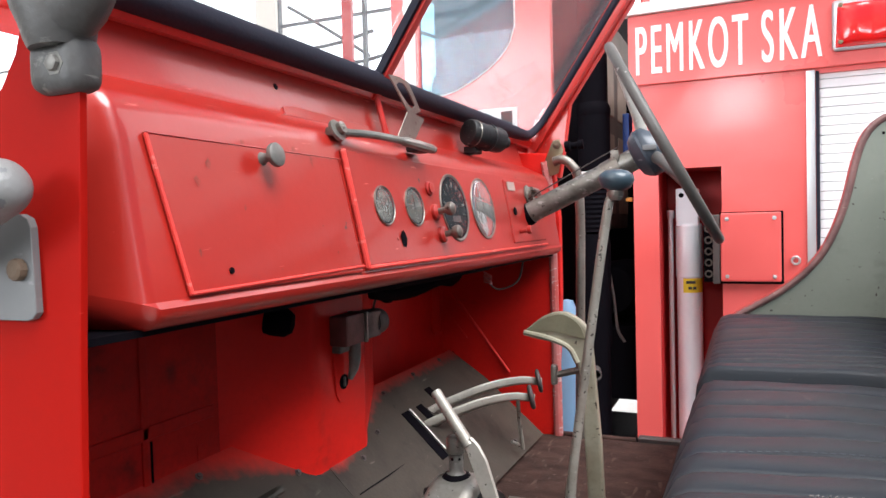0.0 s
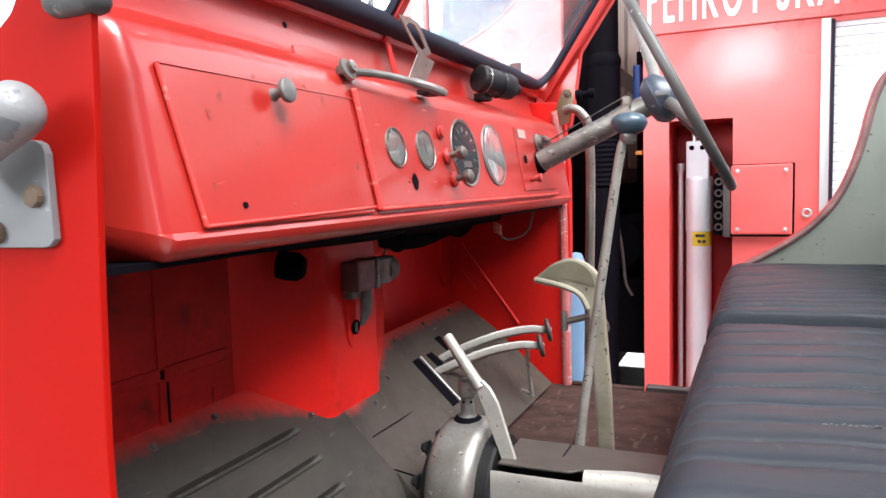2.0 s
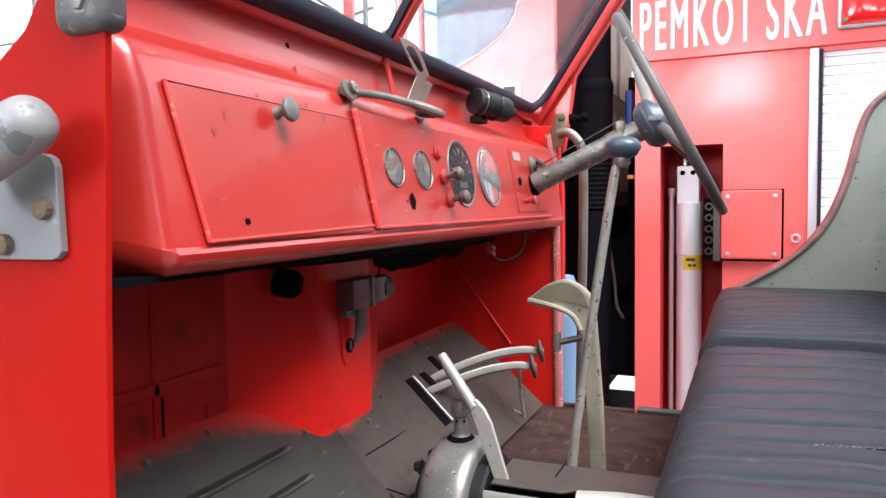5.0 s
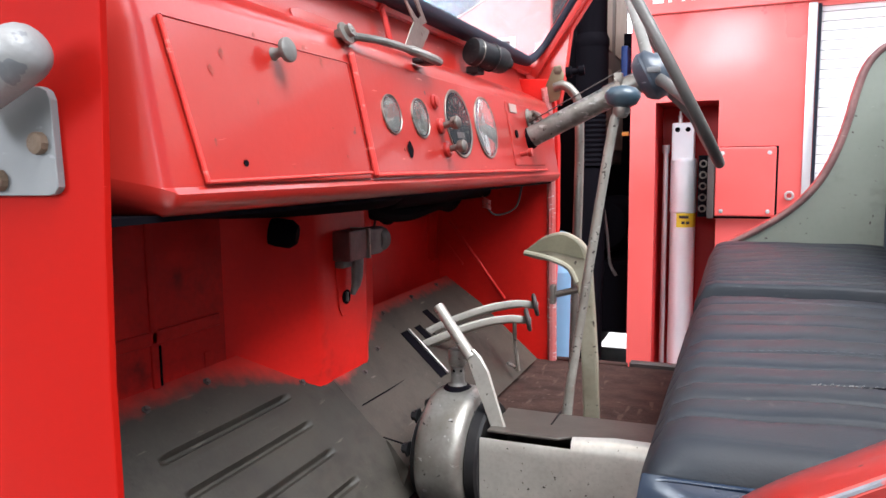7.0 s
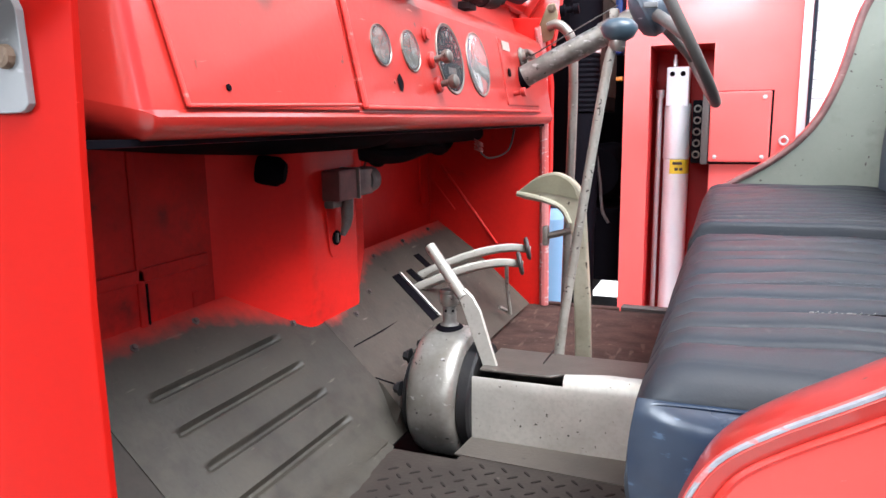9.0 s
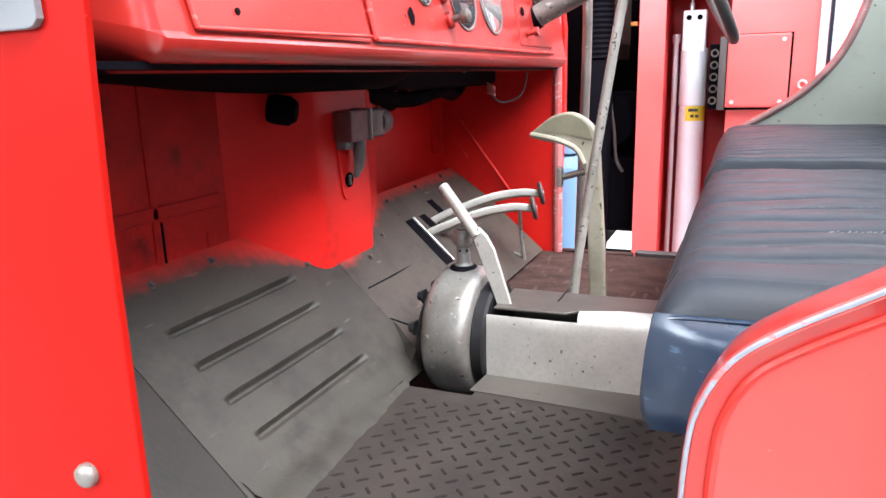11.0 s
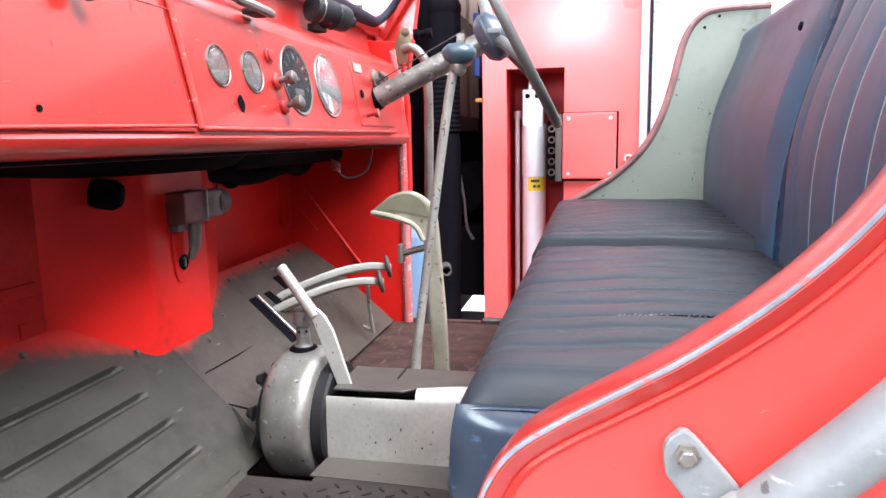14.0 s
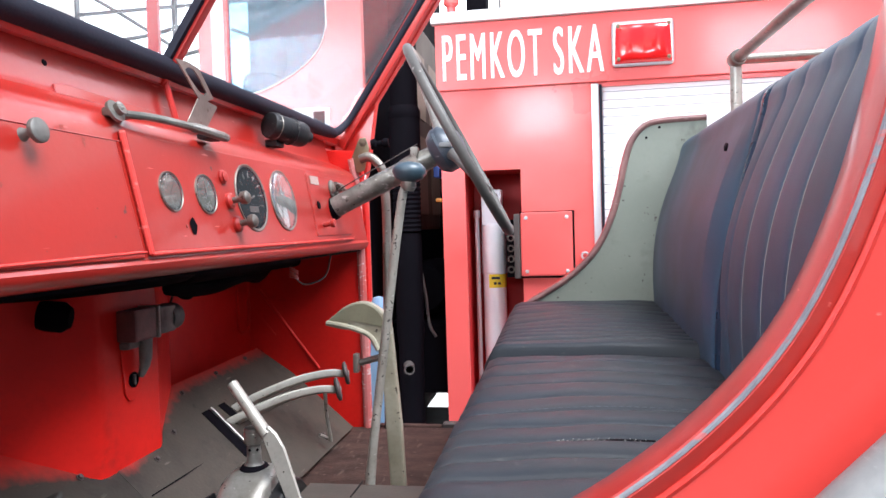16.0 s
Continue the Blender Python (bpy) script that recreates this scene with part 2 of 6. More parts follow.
TUNNEL = mat("brown_grey_sheet", (0.064, 0.054, 0.044), 0.5, metal=0.1, dark=(0.045, 0.038, 0.032), bump=0.2, amount=0.7, broad=12,
             spots=(0.035, 0.028, 0.024), spot_at=0.7, spot_scale=60)
PINKISH = mat("scuffed_pink_edge", (0.6, 0.22, 0.21), 0.45, dark=(0.55, 0.07, 0.06), bump=0.2, amount=0.8, broad=16, scuff=(0.7, 0.6, 0.58), scuff_at=0.6)
COLUMN = mat("mottled_column_metal", (0.27, 0.265, 0.24), 0.34, metal=0.55, dark=(0.13, 0.12, 0.1), bump=0.2, fine=140, amount=0.9, broad=30,
             spots=(0.05, 0.042, 0.034), spot_at=0.64, spot_scale=70, scuff=(0.5, 0.49, 0.46), scuff_at=0.6)
HUBGREY = mat("blue_grey_hub_paint", (0.048, 0.062, 0.08), 0.4, coat=0.1, dark=(0.022, 0.03, 0.042), bump=0.1, amount=0.7, broad=25, scuff=(0.3, 0.32, 0.34), scuff_at=0.66)
BRASS = mat("dull_brass", (0.25, 0.2, 0.125), 0.4, metal=0.7, dark=(0.2, 0.15, 0.09), bump=0.2, amount=0.5)
RUST = mat("rusty_bolt", (0.15, 0.105, 0.07), 0.7, metal=0.3, dark=(0.08, 0.05, 0.033), bump=0.5, fine=400, amount=0.7)
GALV = mat("galvanised_plate", (0.155, 0.157, 0.158), 0.5, metal=0.2, dark=(0.12, 0.122, 0.123), bump=0.1, fine=80, amount=0.6, scuff=(0.24, 0.24, 0.24), scuff_at=0.68)
# Black paint, also worn by pieces that stand in for deep shade.
BLACK = mat("black_paint_and_shade", (0.003, 0.0025, 0.004), 0.7, dark=(0.005, 0.004, 0.006), bump=0.1, amount=0.5, spec=0.04)
MOTORBLACK = mat("scuffed_black_enamel", (0.011, 0.011, 0.013), 0.42, spec=0.3, dark=(0.022, 0.021, 0.02), bump=0.3, amount=0.7, broad=30, spots=(0.22, 0.2, 0.17), spot_at=0.69, spot_scale=70, scuff=(0.15, 0.14, 0.125), scuff_at=0.64)
OILY = mat("oily_black_metal", (0.008, 0.008, 0.009), 0.4, dark=(0.016, 0.014, 0.012), bump=0.2, amount=0.6, broad=30, spec=0.3)
RUBBER = mat("black_rubber", (0.012, 0.0125, 0.022), 0.65, dark=(0.022, 0.022, 0.032), bump=0.2, amount=0.5, spec=0.2)
KNOB = mat("blue_grey_bakelite", (0.042, 0.07, 0.09), 0.33, dark=(0.03, 0.045, 0.06), coat=0.15, bump=0.08, amount=0.5, scuff=(0.14, 0.15, 0.16), scuff_at=0.64)
WHEELGREY = mat("worn_grey_bakelite", (0.09, 0.085, 0.078), 0.45, dark=(0.055, 0.05, 0.045), bump=0.2, fine=120, amount=0.8, broad=10,
                spots=(0.3, 0.29, 0.27), spot_at=0.66, spot_scale=30)
VINYL = mat("black_vinyl", (0.018, 0.022, 0.028), 0.44, dark=(0.027, 0.028, 0.03), bump=0.12, fine=420, amount=0.8, broad=9, scuff=(0.055, 0.055, 0.055), scuff_at=0.68, spec=0.24)
VINYL_BACK = mat("navy_vinyl", (0.022, 0.048, 0.082), 0.42, spec=0.45, dark=(0.038, 0.044, 0.056), bump=0.12, fine=420, amount=0.8, broad=9)
VINYL_BLUE = mat("blue_black_vinyl", (0.0105, 0.02, 0.039), 0.25, dark=(0.006, 0.011, 0.023), bump=0.2, fine=60, amount=0.8, broad=14, scuff=(0.04, 0.065, 0.105), scuff_at=0.66)
SEAM = mat("dark_seam_thread", (0.008, 0.008, 0.009), 0.8, dark=(0.03, 0.03, 0.03), amount=0.8, broad=120, spec=0.1)
THREAD = mat("frayed_thread", (0.2, 0.19, 0.185), 0.9, amount=0.3)
THREAD_DK = mat("dark_thread", (0.075, 0.08, 0.09), 0.9, amount=0.3)
OLIVE = mat("olive_green_paint", (0.215, 0.235, 0.195), 0.42, dark=(0.165, 0.185, 0.15), bump=0.15, fine=120, amount=0.5,
            spots=(0.05, 0.04, 0.03), spot_at=0.672, spot_scale=75, grime=(0.1, 0.1, 0.08), scuff=(0.3, 0.32, 0.27), scuff_at=0.72)
PIPING = mat("maroon_piping", (0.24, 0.12, 0.11), 0.5, dark=(0.1, 0.05, 0.05), bump=0.3, amount=0.8, broad=20, scuff=(0.4, 0.3, 0.28), scuff_at=0.64)
BEAD = mat("scuffed_bead", (0.2, 0.205, 0.225), 0.4, dark=(0.1, 0.095, 0.11), amount=0.9, broad=30, bump=0.4, spots=(0.6, 0.58, 0.57), spot_at=0.66, spot_scale=45, scuff=(0.45, 0.07, 0.06), scuff_at=0.6)
WHITE = mat("white_paint", (0.82, 0.82, 0.81), 0.35, dark=(0.7, 0.7, 0.7), bump=0.03, amount=0.3, scuff=(0.5, 0.5, 0.5), scuff_at=0.7)
SHUTTER = mat("white_shutter", (0.82, 0.83, 0.84), 0.3, dark=(0.76, 0.77, 0.78), bump=0.03, amount=0.3)
ALU = mat("brushed_aluminium", (0.66, 0.67, 0.68), 0.3, metal=0.7, dark=(0.5, 0.5, 0.52), bump=0.05, amount=0.4)
CYL = mat("white_grey_enamel", (0.82, 0.85, 0.88), 0.28, metal=0.1, dark=(0.62, 0.64, 0.69), bump=0.02, amount=0.3)
YELLOW = mat("yellow_sticker", (0.75, 0.6, 0.03), 0.5, bump=0.0, amount=0.2)
INK = mat("dark_ink", (0.03, 0.03, 0.03), 0.6, bump=0.0, amount=0.1)
DIAL = mat("faded_grey_dial", (0.1, 0.098, 0.085), 0.7, dark=(0.04, 0.039, 0.033), bump=0.1, amount=0.9, broad=50, spec=0.05, scuff=(0.2, 0.195, 0.175), scuff_at=0.58)
DIAL_DK = mat("dark_dial", (0.009, 0.011, 0.013), 0.7, dark=(0.014, 0.016, 0.018), bump=0.1, amount=0.6, broad=40, spec=0.05)
LAMPRED = mat("red_lens", (0.7, 0.008, 0.008), 0.12, coat=0.6, dark=(0.45, 0.005, 0.005), bump=0.02, amount=0.3, broad=30)
LTBLUE = mat("pale_blue_paint", (0.14, 0.24, 0.36), 0.4, dark=(0.1, 0.18, 0.28), amount=0.4)
# Darker red than the body wall, used on the recess sheets.
MAROON = mat("darker_recess_red", (0.5, 0.014, 0.014), 0.5, dark=(0.34, 0.01, 0.011), amount=0.5)
CREAM_DK = mat("dark_olive_cream_paint", (0.2, 0.19, 0.125), 0.42, metal=0.2, dark=(0.12, 0.11, 0.07), amount=0.6, broad=20)
FLAKED = mat("flaking_white_on_grey", (0.2, 0.2, 0.195), 0.45, metal=0.1, dark=(0.14, 0.14, 0.14), amount=0.6, bump=0.3, spots=(0.11, 0.115, 0.12), spot_at=0.58, spot_scale=60)
RAIL = mat("scuffed_white_rail", (0.19, 0.19, 0.185), 0.45, dark=(0.12, 0.123, 0.127), amount=0.8, broad=22, bump=0.2, spots=(0.06, 0.058, 0.056), spot_at=0.63, spot_scale=45, scuff=(0.28, 0.28, 0.275), scuff_at=0.64)
BLUE = mat("blue_plastic", (0.02, 0.1, 0.45), 0.4, amount=0.3)
ORANGE = mat("orange_plastic", (0.8, 0.3, 0.02), 0.4, amount=0.3)
SMUDGE = mat("dull_smudge", (0.27, 0.03, 0.02), 0.5, dark=(0.16, 0.035, 0.025), amount=0.9, broad=160)
TEAL = mat("teal_ink", (0.05, 0.35, 0.36), 0.5, amount=0.2)
CONCRETE = mat("pale_concrete", (0.3, 0.295, 0.28), 0.7, dark=(0.2, 0.195, 0.185), bump=0.3, fine=60, broad=1.2, amount=0.6)
PLASTER = mat("cream_plaster", (0.74, 0.7, 0.62), 0.8, dark=(0.66, 0.62, 0.55), bump=0.2, fine=40, broad=1.0, amount=0.5)
DARK_PLASTER = mat("dark_grey_plaster", (0.16, 0.15, 0.14), 0.8, dark=(0.11, 0.1, 0.1), bump=0.2, fine=40, broad=1.0, amount=0.5)
GLASS = glass_mat("clear_glass", film=0.1, film_col=(0.7, 0.78, 0.82))
WHEELPALE = mat("rubbed_pale_bakelite", (0.34, 0.33, 0.3), 0.4, dark=(0.17, 0.165, 0.15), bump=0.15, amount=0.7, broad=14, scuff=(0.5, 0.49, 0.46), scuff_at=0.66)
LINING = mat("dark_blue_grey_lining", (0.03, 0.058, 0.085), 0.8, dark=(0.022, 0.042, 0.062), spec=0.1, bump=0.1, amount=0.5, broad=3)
GAUGE_GLASS = glass_mat("gauge_glass", film=0.015, sheen=0.015)
GAUGE_DARK = glass_mat("dull_gauge_glass", film=0.01, sheen=-0.08)
GAUGE_DOME = glass_mat("shiny_gauge_glass", film=0.05, sheen=0.3)
# Blue-white film stands in for light inside the dim cab.
CAB_GLASS = glass_mat("tinted_glass", (0.55, 0.75, 0.86), film=0.13, film_col=(0.42, 0.62, 0.72))
GLOW = bpy.data.materials.new("overcast_sky_glow")
GLOW.use_nodes = True
GLOW.node_tree.nodes["Principled BSDF"].inputs["Emission Color"].default_value = (0.88, 0.95, 1.0, 1)
GLOW.node_tree.nodes["Principled BSDF"].inputs["Emission Strength"].default_value = 1.3


# ---- mesh kit ----
def add(dst, src):
    """Joins the mesh src into dst."""
    me = bpy.data.meshes.new("tmp")
    src.to_mesh(me)
    dst.from_mesh(me)
    bpy.data.meshes.remove(me)
    src.free()
    return dst


def box(x0, x1, y0, y1, z0, z1, bev=0.0, seg=2):
    bm = bmesh.new()
    bmesh.ops.create_cube(bm, size=1.0)
    for v in bm.verts:
        v.co = Vector(((x0 + x1) / 2 + v.co.x * (x1 - x0), (y0 + y1) / 2 + v.co.y * (y1 - y0), (z0 + z1) / 2 + v.co.z * (z1 - z0)))
    if bev:
        bmesh.ops.bevel(bm, geom=bm.edges[:], offset=bev, segments=seg, affect="EDGES", profile=0.6)
    return bm


def slab(pts, push, bev=0.0, seg=2):
    """A flat outline of points, pushed out by a vector into a solid."""
    bm = bmesh.new()
    f = bm.faces.new([bm.verts.new(p) for p in pts])
    out = bmesh.ops.extrude_face_region(bm, geom=[f])
    bmesh.ops.translate(bm, vec=push, verts=[v for v in out["geom"] if isinstance(v, bmesh.types.BMVert)])
    bmesh.ops.recalc_face_normals(bm, faces=bm.faces[:])
    if bev:
        bmesh.ops.bevel(bm, geom=bm.edges[:], offset=bev, segments=seg, affect="EDGES", profile=0.6)
    return bm


def tube(points, radius, n=12, squash=1.0):
    """A round bar along points; radius may be a list, one for each point."""
    pts = [Vector(p) for p in points]
    rad = list(radius) if isinstance(radius, (list, tuple)) else [radius] * len(pts)
    bm, rings, side = bmesh.new(), [], None
    for i, p in enumerate(pts):
        d = (pts[min(i + 1, len(pts) - 1)] - pts[max(i - 1, 0)]).normalized()
        if side is None:
            side = d.cross(Vector((0, 0, 1)) if abs(d.z) < 0.9 else Vector((0, 1, 0))).normalized()
        side = (side - d * side.dot(d)).normalized()
        up = d.cross(side)
        rings.append([bm.verts.new(p + rad[i] * (math.cos(a) * side + squash * math.sin(a) * up))
                      for a in (2 * math.pi * k / n for k in range(n))])
    for a, b in zip(rings, rings[1:]):
        for k in range(n):
            bm.faces.new((a[k], a[(k + 1) % n], b[(k + 1) % n], b[k]))
    bm.faces.new(rings[0][::-1]), bm.faces.new(rings[-1])
    bmesh.ops.recalc_face_normals(bm, faces=bm.faces[:])
    return bm


def arc(points, steps=6):
    """A smooth line through points (Catmull-Rom)."""
    p = [Vector(q) for q in points]
    p = [2 * p[0] - p[1]] + p + [2 * p[-1] - p[-2]]
    out = []
    for a, b, c, d in zip(p, p[1:], p[2:], p[3:]):
        for k in range(steps):
            s = k / steps
            out.append(0.5 * (2 * b + (c - a) * s + (2 * a - 5 * b + 4 * c - d) * s ** 2 + (3 * b - a - 3 * c + d) * s ** 3))
    return out + [p[-2]]


def lathe(profile, at, axis, n=28):
    """A turned shape: pairs of radius and height along axis from at."""
    turn = Vector(axis).to_track_quat("Z", "Y").to_matrix().to_4x4()
    m, bm, rings = Matrix.Translation(at) @ turn, bmesh.new(), []
    for r, h in profile:
        rings.append([bm.verts.new(m @ Vector((r * math.cos(a), r * math.sin(a), h)))
                      for a in (2 * math.pi * k / n for k in range(n))] if r > 1e-5 else [bm.verts.new(m @ Vector((0, 0, h)))])
    for a, b in zip(rings, rings[1:]):
        for k in range(n):
            q = [a[k % len(a)], a[(k + 1) % len(a)], b[(k + 1) % len(b)], b[k % len(b)]]
            q = list(dict.fromkeys(q))
            if len(q) > 2:
                bm.faces.new(q)
    for ring in (rings[0], rings[-1]):
        if len(ring) > 2:
            bm.faces.new(ring)
    bmesh.ops.recalc_face_normals(bm, faces=bm.faces[:])
    return bm


def torus(at, axis, big, small, n=48, k=10, a0=0.0, a1=2 * math.pi):
    turn = Vector(axis).to_track_quat("Z", "Y").to_matrix()
    pts = [Vector(at) + turn @ Vector((big * math.cos(a), big * math.sin(a), 0)) for a in (a0 + (a1 - a0) * i / n for i in range(n))]
    bm, rings = bmesh.new(), []
    ax = Vector(axis).normalized()
    for p in pts:
        out = (p - Vector(at)).normalized()
        rings.append([bm.verts.new(p + small * (math.cos(b) * out + math.sin(b) * ax)) for b in (2 * math.pi * j / k for j in range(k))])
    for i in range(n):
        a, b = rings[i], rings[(i + 1) % n]
        for j in range(k):
            bm.faces.new((a[j], a[(j + 1) % k], b[(j + 1) % k], b[j]))
    bmesh.ops.recalc_face_normals(bm, faces=bm.faces[:])
    return bm


def loft(section, ys, bend=None):
    """Sweeps an xz section along y; bend(y, x, z) may shift each point."""
    bm, rings = bmesh.new(), []
    for y in ys:
        rings.append([bm.verts.new((*(bend(y, x, z) if bend else (x, y, z)),)) for x, z in section])
    n = len(section)
    for a, b in zip(rings, rings[1:]):
        for k in range(n):
            bm.faces.new((a[k], a[(k + 1) % n], b[(k + 1) % n], b[k]))
    bm.faces.new(rings[0][::-1]), bm.faces.new(rings[-1])
    bmesh.ops.recalc_face_normals(bm, faces=bm.faces[:])
    return bm


def mesh_of(name, bm, material, sharp=35):
    bm.normal_update()
    for e in bm.edges:
        if len(e.link_faces) != 2:
            e.smooth = False
            continue
        angle, sizes = e.calc_face_angle(0), sorted(f.calc_area() for f in e.link_faces)
        e.smooth = angle < radians(sharp) and (angle < radians(12) or sizes[1] < 9 * sizes[0])
    for f in bm.faces:
        f.smooth = True
    me = bpy.data.meshes.new(name)
    bm.to_mesh(me)
    bm.free()
    me.materials.append(material)
    return me


def thing(name, at, label, category, group="", kind=""):
    ob = new(name)
    ob.empty_display_size = 0.05
    ob.location = at
    return tagged(ob, label, category, group, kind)


def part(name, bm, material, parent, label="", sharp=35):
    """Links a bmesh, in world places, as one mesh object under a thing or under a part."""
    ob = new(name, mesh_of(name, bm, material, sharp))
    ob.parent = parent
    if parent.type == "EMPTY":
        ob.matrix_parent_inverse = Matrix.Translation(parent.location).inverted()
    return tagged(ob, label)


def solid(name, bm, material, label, category, group="", kind="", sharp=35):
    return tagged(new(name, mesh_of(name, bm, material, sharp)), label, category, group, kind)


def bolt(at, axis, r=0.006, h=0.005):
    return lathe([(r * 1.5, 0), (r * 1.5, h * 0.3), (r, h * 0.3), (r, h), (r * 0.8, h * 1.15), (0, h * 1.2)], at, axis, 6)


# ---- setting: garage ----
def ring_wall(outer, holes, y0, y1):
    """A wall in the xz plane with openings, as boxes: outer and holes are (x0, x1, z0, z1)."""
    xs = sorted({outer[0], outer[1], *(v for h in holes for v in h[:2])})
    zs = sorted({outer[2], outer[3], *(v for h in holes for v in h[2:])})
    bm = bmesh.new()
    for xa, xb in zip(xs, xs[1:]):
        for za, zb in zip(zs, zs[1:]):
            cx, cz = (xa + xb) / 2, (za + zb) / 2
            if not any(h[0] < cx < h[1] and h[2] < cz < h[3] for h in holes):
                add(bm, box(xa, xb, y0, y1, za, zb))
    bmesh.ops.remove_doubles(bm, verts=bm.verts[:], dist=1e-5)
    return bm


solid("ground", box(-60, 60, -60, 60, -0.1, 0.0), CONCRETE, "pale worn concrete garage floor reaching outside", "floor", kind="structure")
# South wall is added out of view; dark so it bounces little light.
solid("wall_south", ring_wall((-11, 8, 0, 5.2), [(-0.8, 0.3, 2.95, 3.65), (2.35, 4.25, 3.75, 4.55), (-6.0, -2.4, 2.0, 5.0)], -6.2, -6.0), DARK_PLASTER, "added unseen dark plaster wall with openings for the lamps", "wall", kind="structure")
# End walls are added out of view to block light from the horizon.
solid("wall_west", box(-11.2, -11, -6.2, 7.2, 0, 5.2), PLASTER, "added unseen cream plaster end wall that blocks low sky light", "wall", kind="structure")
solid("wall_east", box(8, 8.2, -1.5, 7.2, 0, 3.0), PLASTER, "added unseen cream plaster end wall that blocks low sky light", "wall", kind="structure")
# Added block below the cab floor, out of view, stops light off the ground.
solid("chassis", box(-0.75, 1.3, 0.3, 1.64, 0.0, 0.92, 0.02), BLACK, "unseen dark block in place of the chassis, stops ground light", "chassis", kind="structure")
# Unseen sheet, added to keep overhead light off the near side.
solid("ceiling", box(-11, 8, -6.2, -3.2, 4.75, 4.85), PLASTER, "added unseen pale ceiling sheet that shades the near side", "ceiling", kind="structure")
holes = [(-10.6, -5.4, 0.12, 5.0), (-5.1, -0.4, 0.12, 5.0)]
solid("backdrop", box(-20, 8, 9.0, 9.1, 0.0, 9.0), GLOW, "plain bright overcast sky beyond the windows", "sky", kind="structure")
wall = solid("wall_north", ring_wall((-11, 8, 0, 5.2), holes, 7.0, 7.2), PLASTER, "cream plaster garage wall with large windows", "wall", kind="structure")
for k, (xa, xb, za, zb) in enumerate(holes):
    win = thing(f"window_{k + 1}", (xa, 7.05, za), "large bright steel-framed garage window", "window", kind="structure")
    fr = bmesh.new()
    for i in range(5):
        x = xa + (xb - xa) * i / 4
        add(fr, box(x - 0.02, x + 0.02, 7.04, 7.1, za, zb))
    for i in range(6):
        z = za + (zb - za) * i / 5
        add(fr, box(xa, xb, 7.05, 7.09, z - 0.015, z + 0.015))
    part("window_frame", fr, GALV, win, "grey steel glazing bars")
    if k == 1:
        braces = bmesh.new()
        for a, b, c in (((-5.0, 4.26), (-4.5, 3.95), (-3.9, 3.55)), ((-4.85, 3.72), (-4.3, 3.75), (-3.85, 3.83)), ((-4.5, 3.52), (-4.0, 3.5), (-3.6, 3.56)), ((-3.4, 4.6), (-3.1, 4.1), (-2.95, 3.6)), ((-3.3, 3.75), (-2.9, 3.6), (-2.5, 3.62)), ((-2.9, 4.2), (-2.5, 3.85), (-2.1, 3.4))):
            add(braces, tube(arc([(a[0], 7.12, a[1]), (b[0], 7.12, b[1]), (c[0], 7.12, c[1])], 4), 0.022, 6))
        part("brace", braces, GALV, win, "thin bent bracing rods")

# ---- cab shell ----
RX, RZ, RK = -0.38, 1.06, 0.95          # foot of the sloping toe board, its height and slope


def on_ramp(x, y, lift=0.0):
    return Vector((x + lift * 0.689, y, RZ + (RX - x) * RK + lift * 0.725))


def dimpled(x0, x1, y0, y1, nx, ny, grooves=(), ga=0.0, gb=0.0, skip=None):
    """A sheet on the slope, thick 6 mm, with pressed grooves along y."""
    bm, top, low = bmesh.new(), {}, {}
    for i in range(nx + 1):
        for j in range(ny + 1):
            x, y = x0 + (x1 - x0) * i / nx, y0 + (y1 - y0) * j / ny
            d = 0.0
            for g in grooves:
                along = min(1.0, max(0.0, min(y - ga, gb - y) / 0.012))
                d -= 0.009 * max(0.0, min(1.0, 1.5 - 1.5 * abs(x - g) / 0.0048)) * along
                d += 0.0008 * max(0.0, 1 - abs(x - g - 0.011) / 0.005) * along
            d += 0.0015 * noise.noise(Vector((x * 9, y * 9, 2)))
            top[i, j] = bm.verts.new(on_ramp(x, y, d))
            low[i, j] = bm.verts.new(on_ramp(x, y, -0.022))
    for i in range(nx):
        for j in range(ny):
            bm.faces.new((top[i, j], top[i + 1, j], top[i + 1, j + 1], top[i, j + 1]))
            bm.faces.new((low[i, j], low[i, j + 1], low[i + 1, j + 1], low[i + 1, j]))
    for i in range(nx):
        bm.faces.new((top[i, 0], low[i, 0], low[i + 1, 0], top[i + 1, 0]))
        bm.faces.new((top[i, ny], top[i + 1, ny], low[i + 1, ny], low[i, ny]))
    for j in range(ny):
        bm.faces.new((top[0, j], top[0, j + 1], low[0, j + 1], low[0, j]))
        bm.faces.new((top[nx, j], low[nx, j], low[nx, j + 1], top[nx, j + 1]))
    bmesh.ops.recalc_face_normals(bm, faces=bm.faces[:])
    return bm


toe = thing("floor_toe_board", (RX, 0.65, RZ), "sloping grey-painted steel footwell floor with pressed grooves", "floor", kind="structure")
part("ramp_plate", dimpled(-0.605, -0.372, 0.434, 0.874, 200, 70, (-0.538, -0.5, -0.462, -0.423), 0.497, 0.755), RAMP_GREY, toe)
lip = bmesh.new()
rows = []
for j in range(61):
    y = 0.44 + 0.328 * j / 60
    w = 0.004 * noise.noise(Vector((y * 16, 3, 1))) + 0.0025 * noise.noise(Vector((y * 60, 5, 1))) - 0.06 * (y - 0.5)
    rows.append([lip.verts.new(p) for p in ((-0.4, y, 1.082), (-0.385, y, 1.0705), (-0.368, y, 1.068), (-0.353 + w, y, 1.0655), (-0.3435 + w, y, 1.0605))])
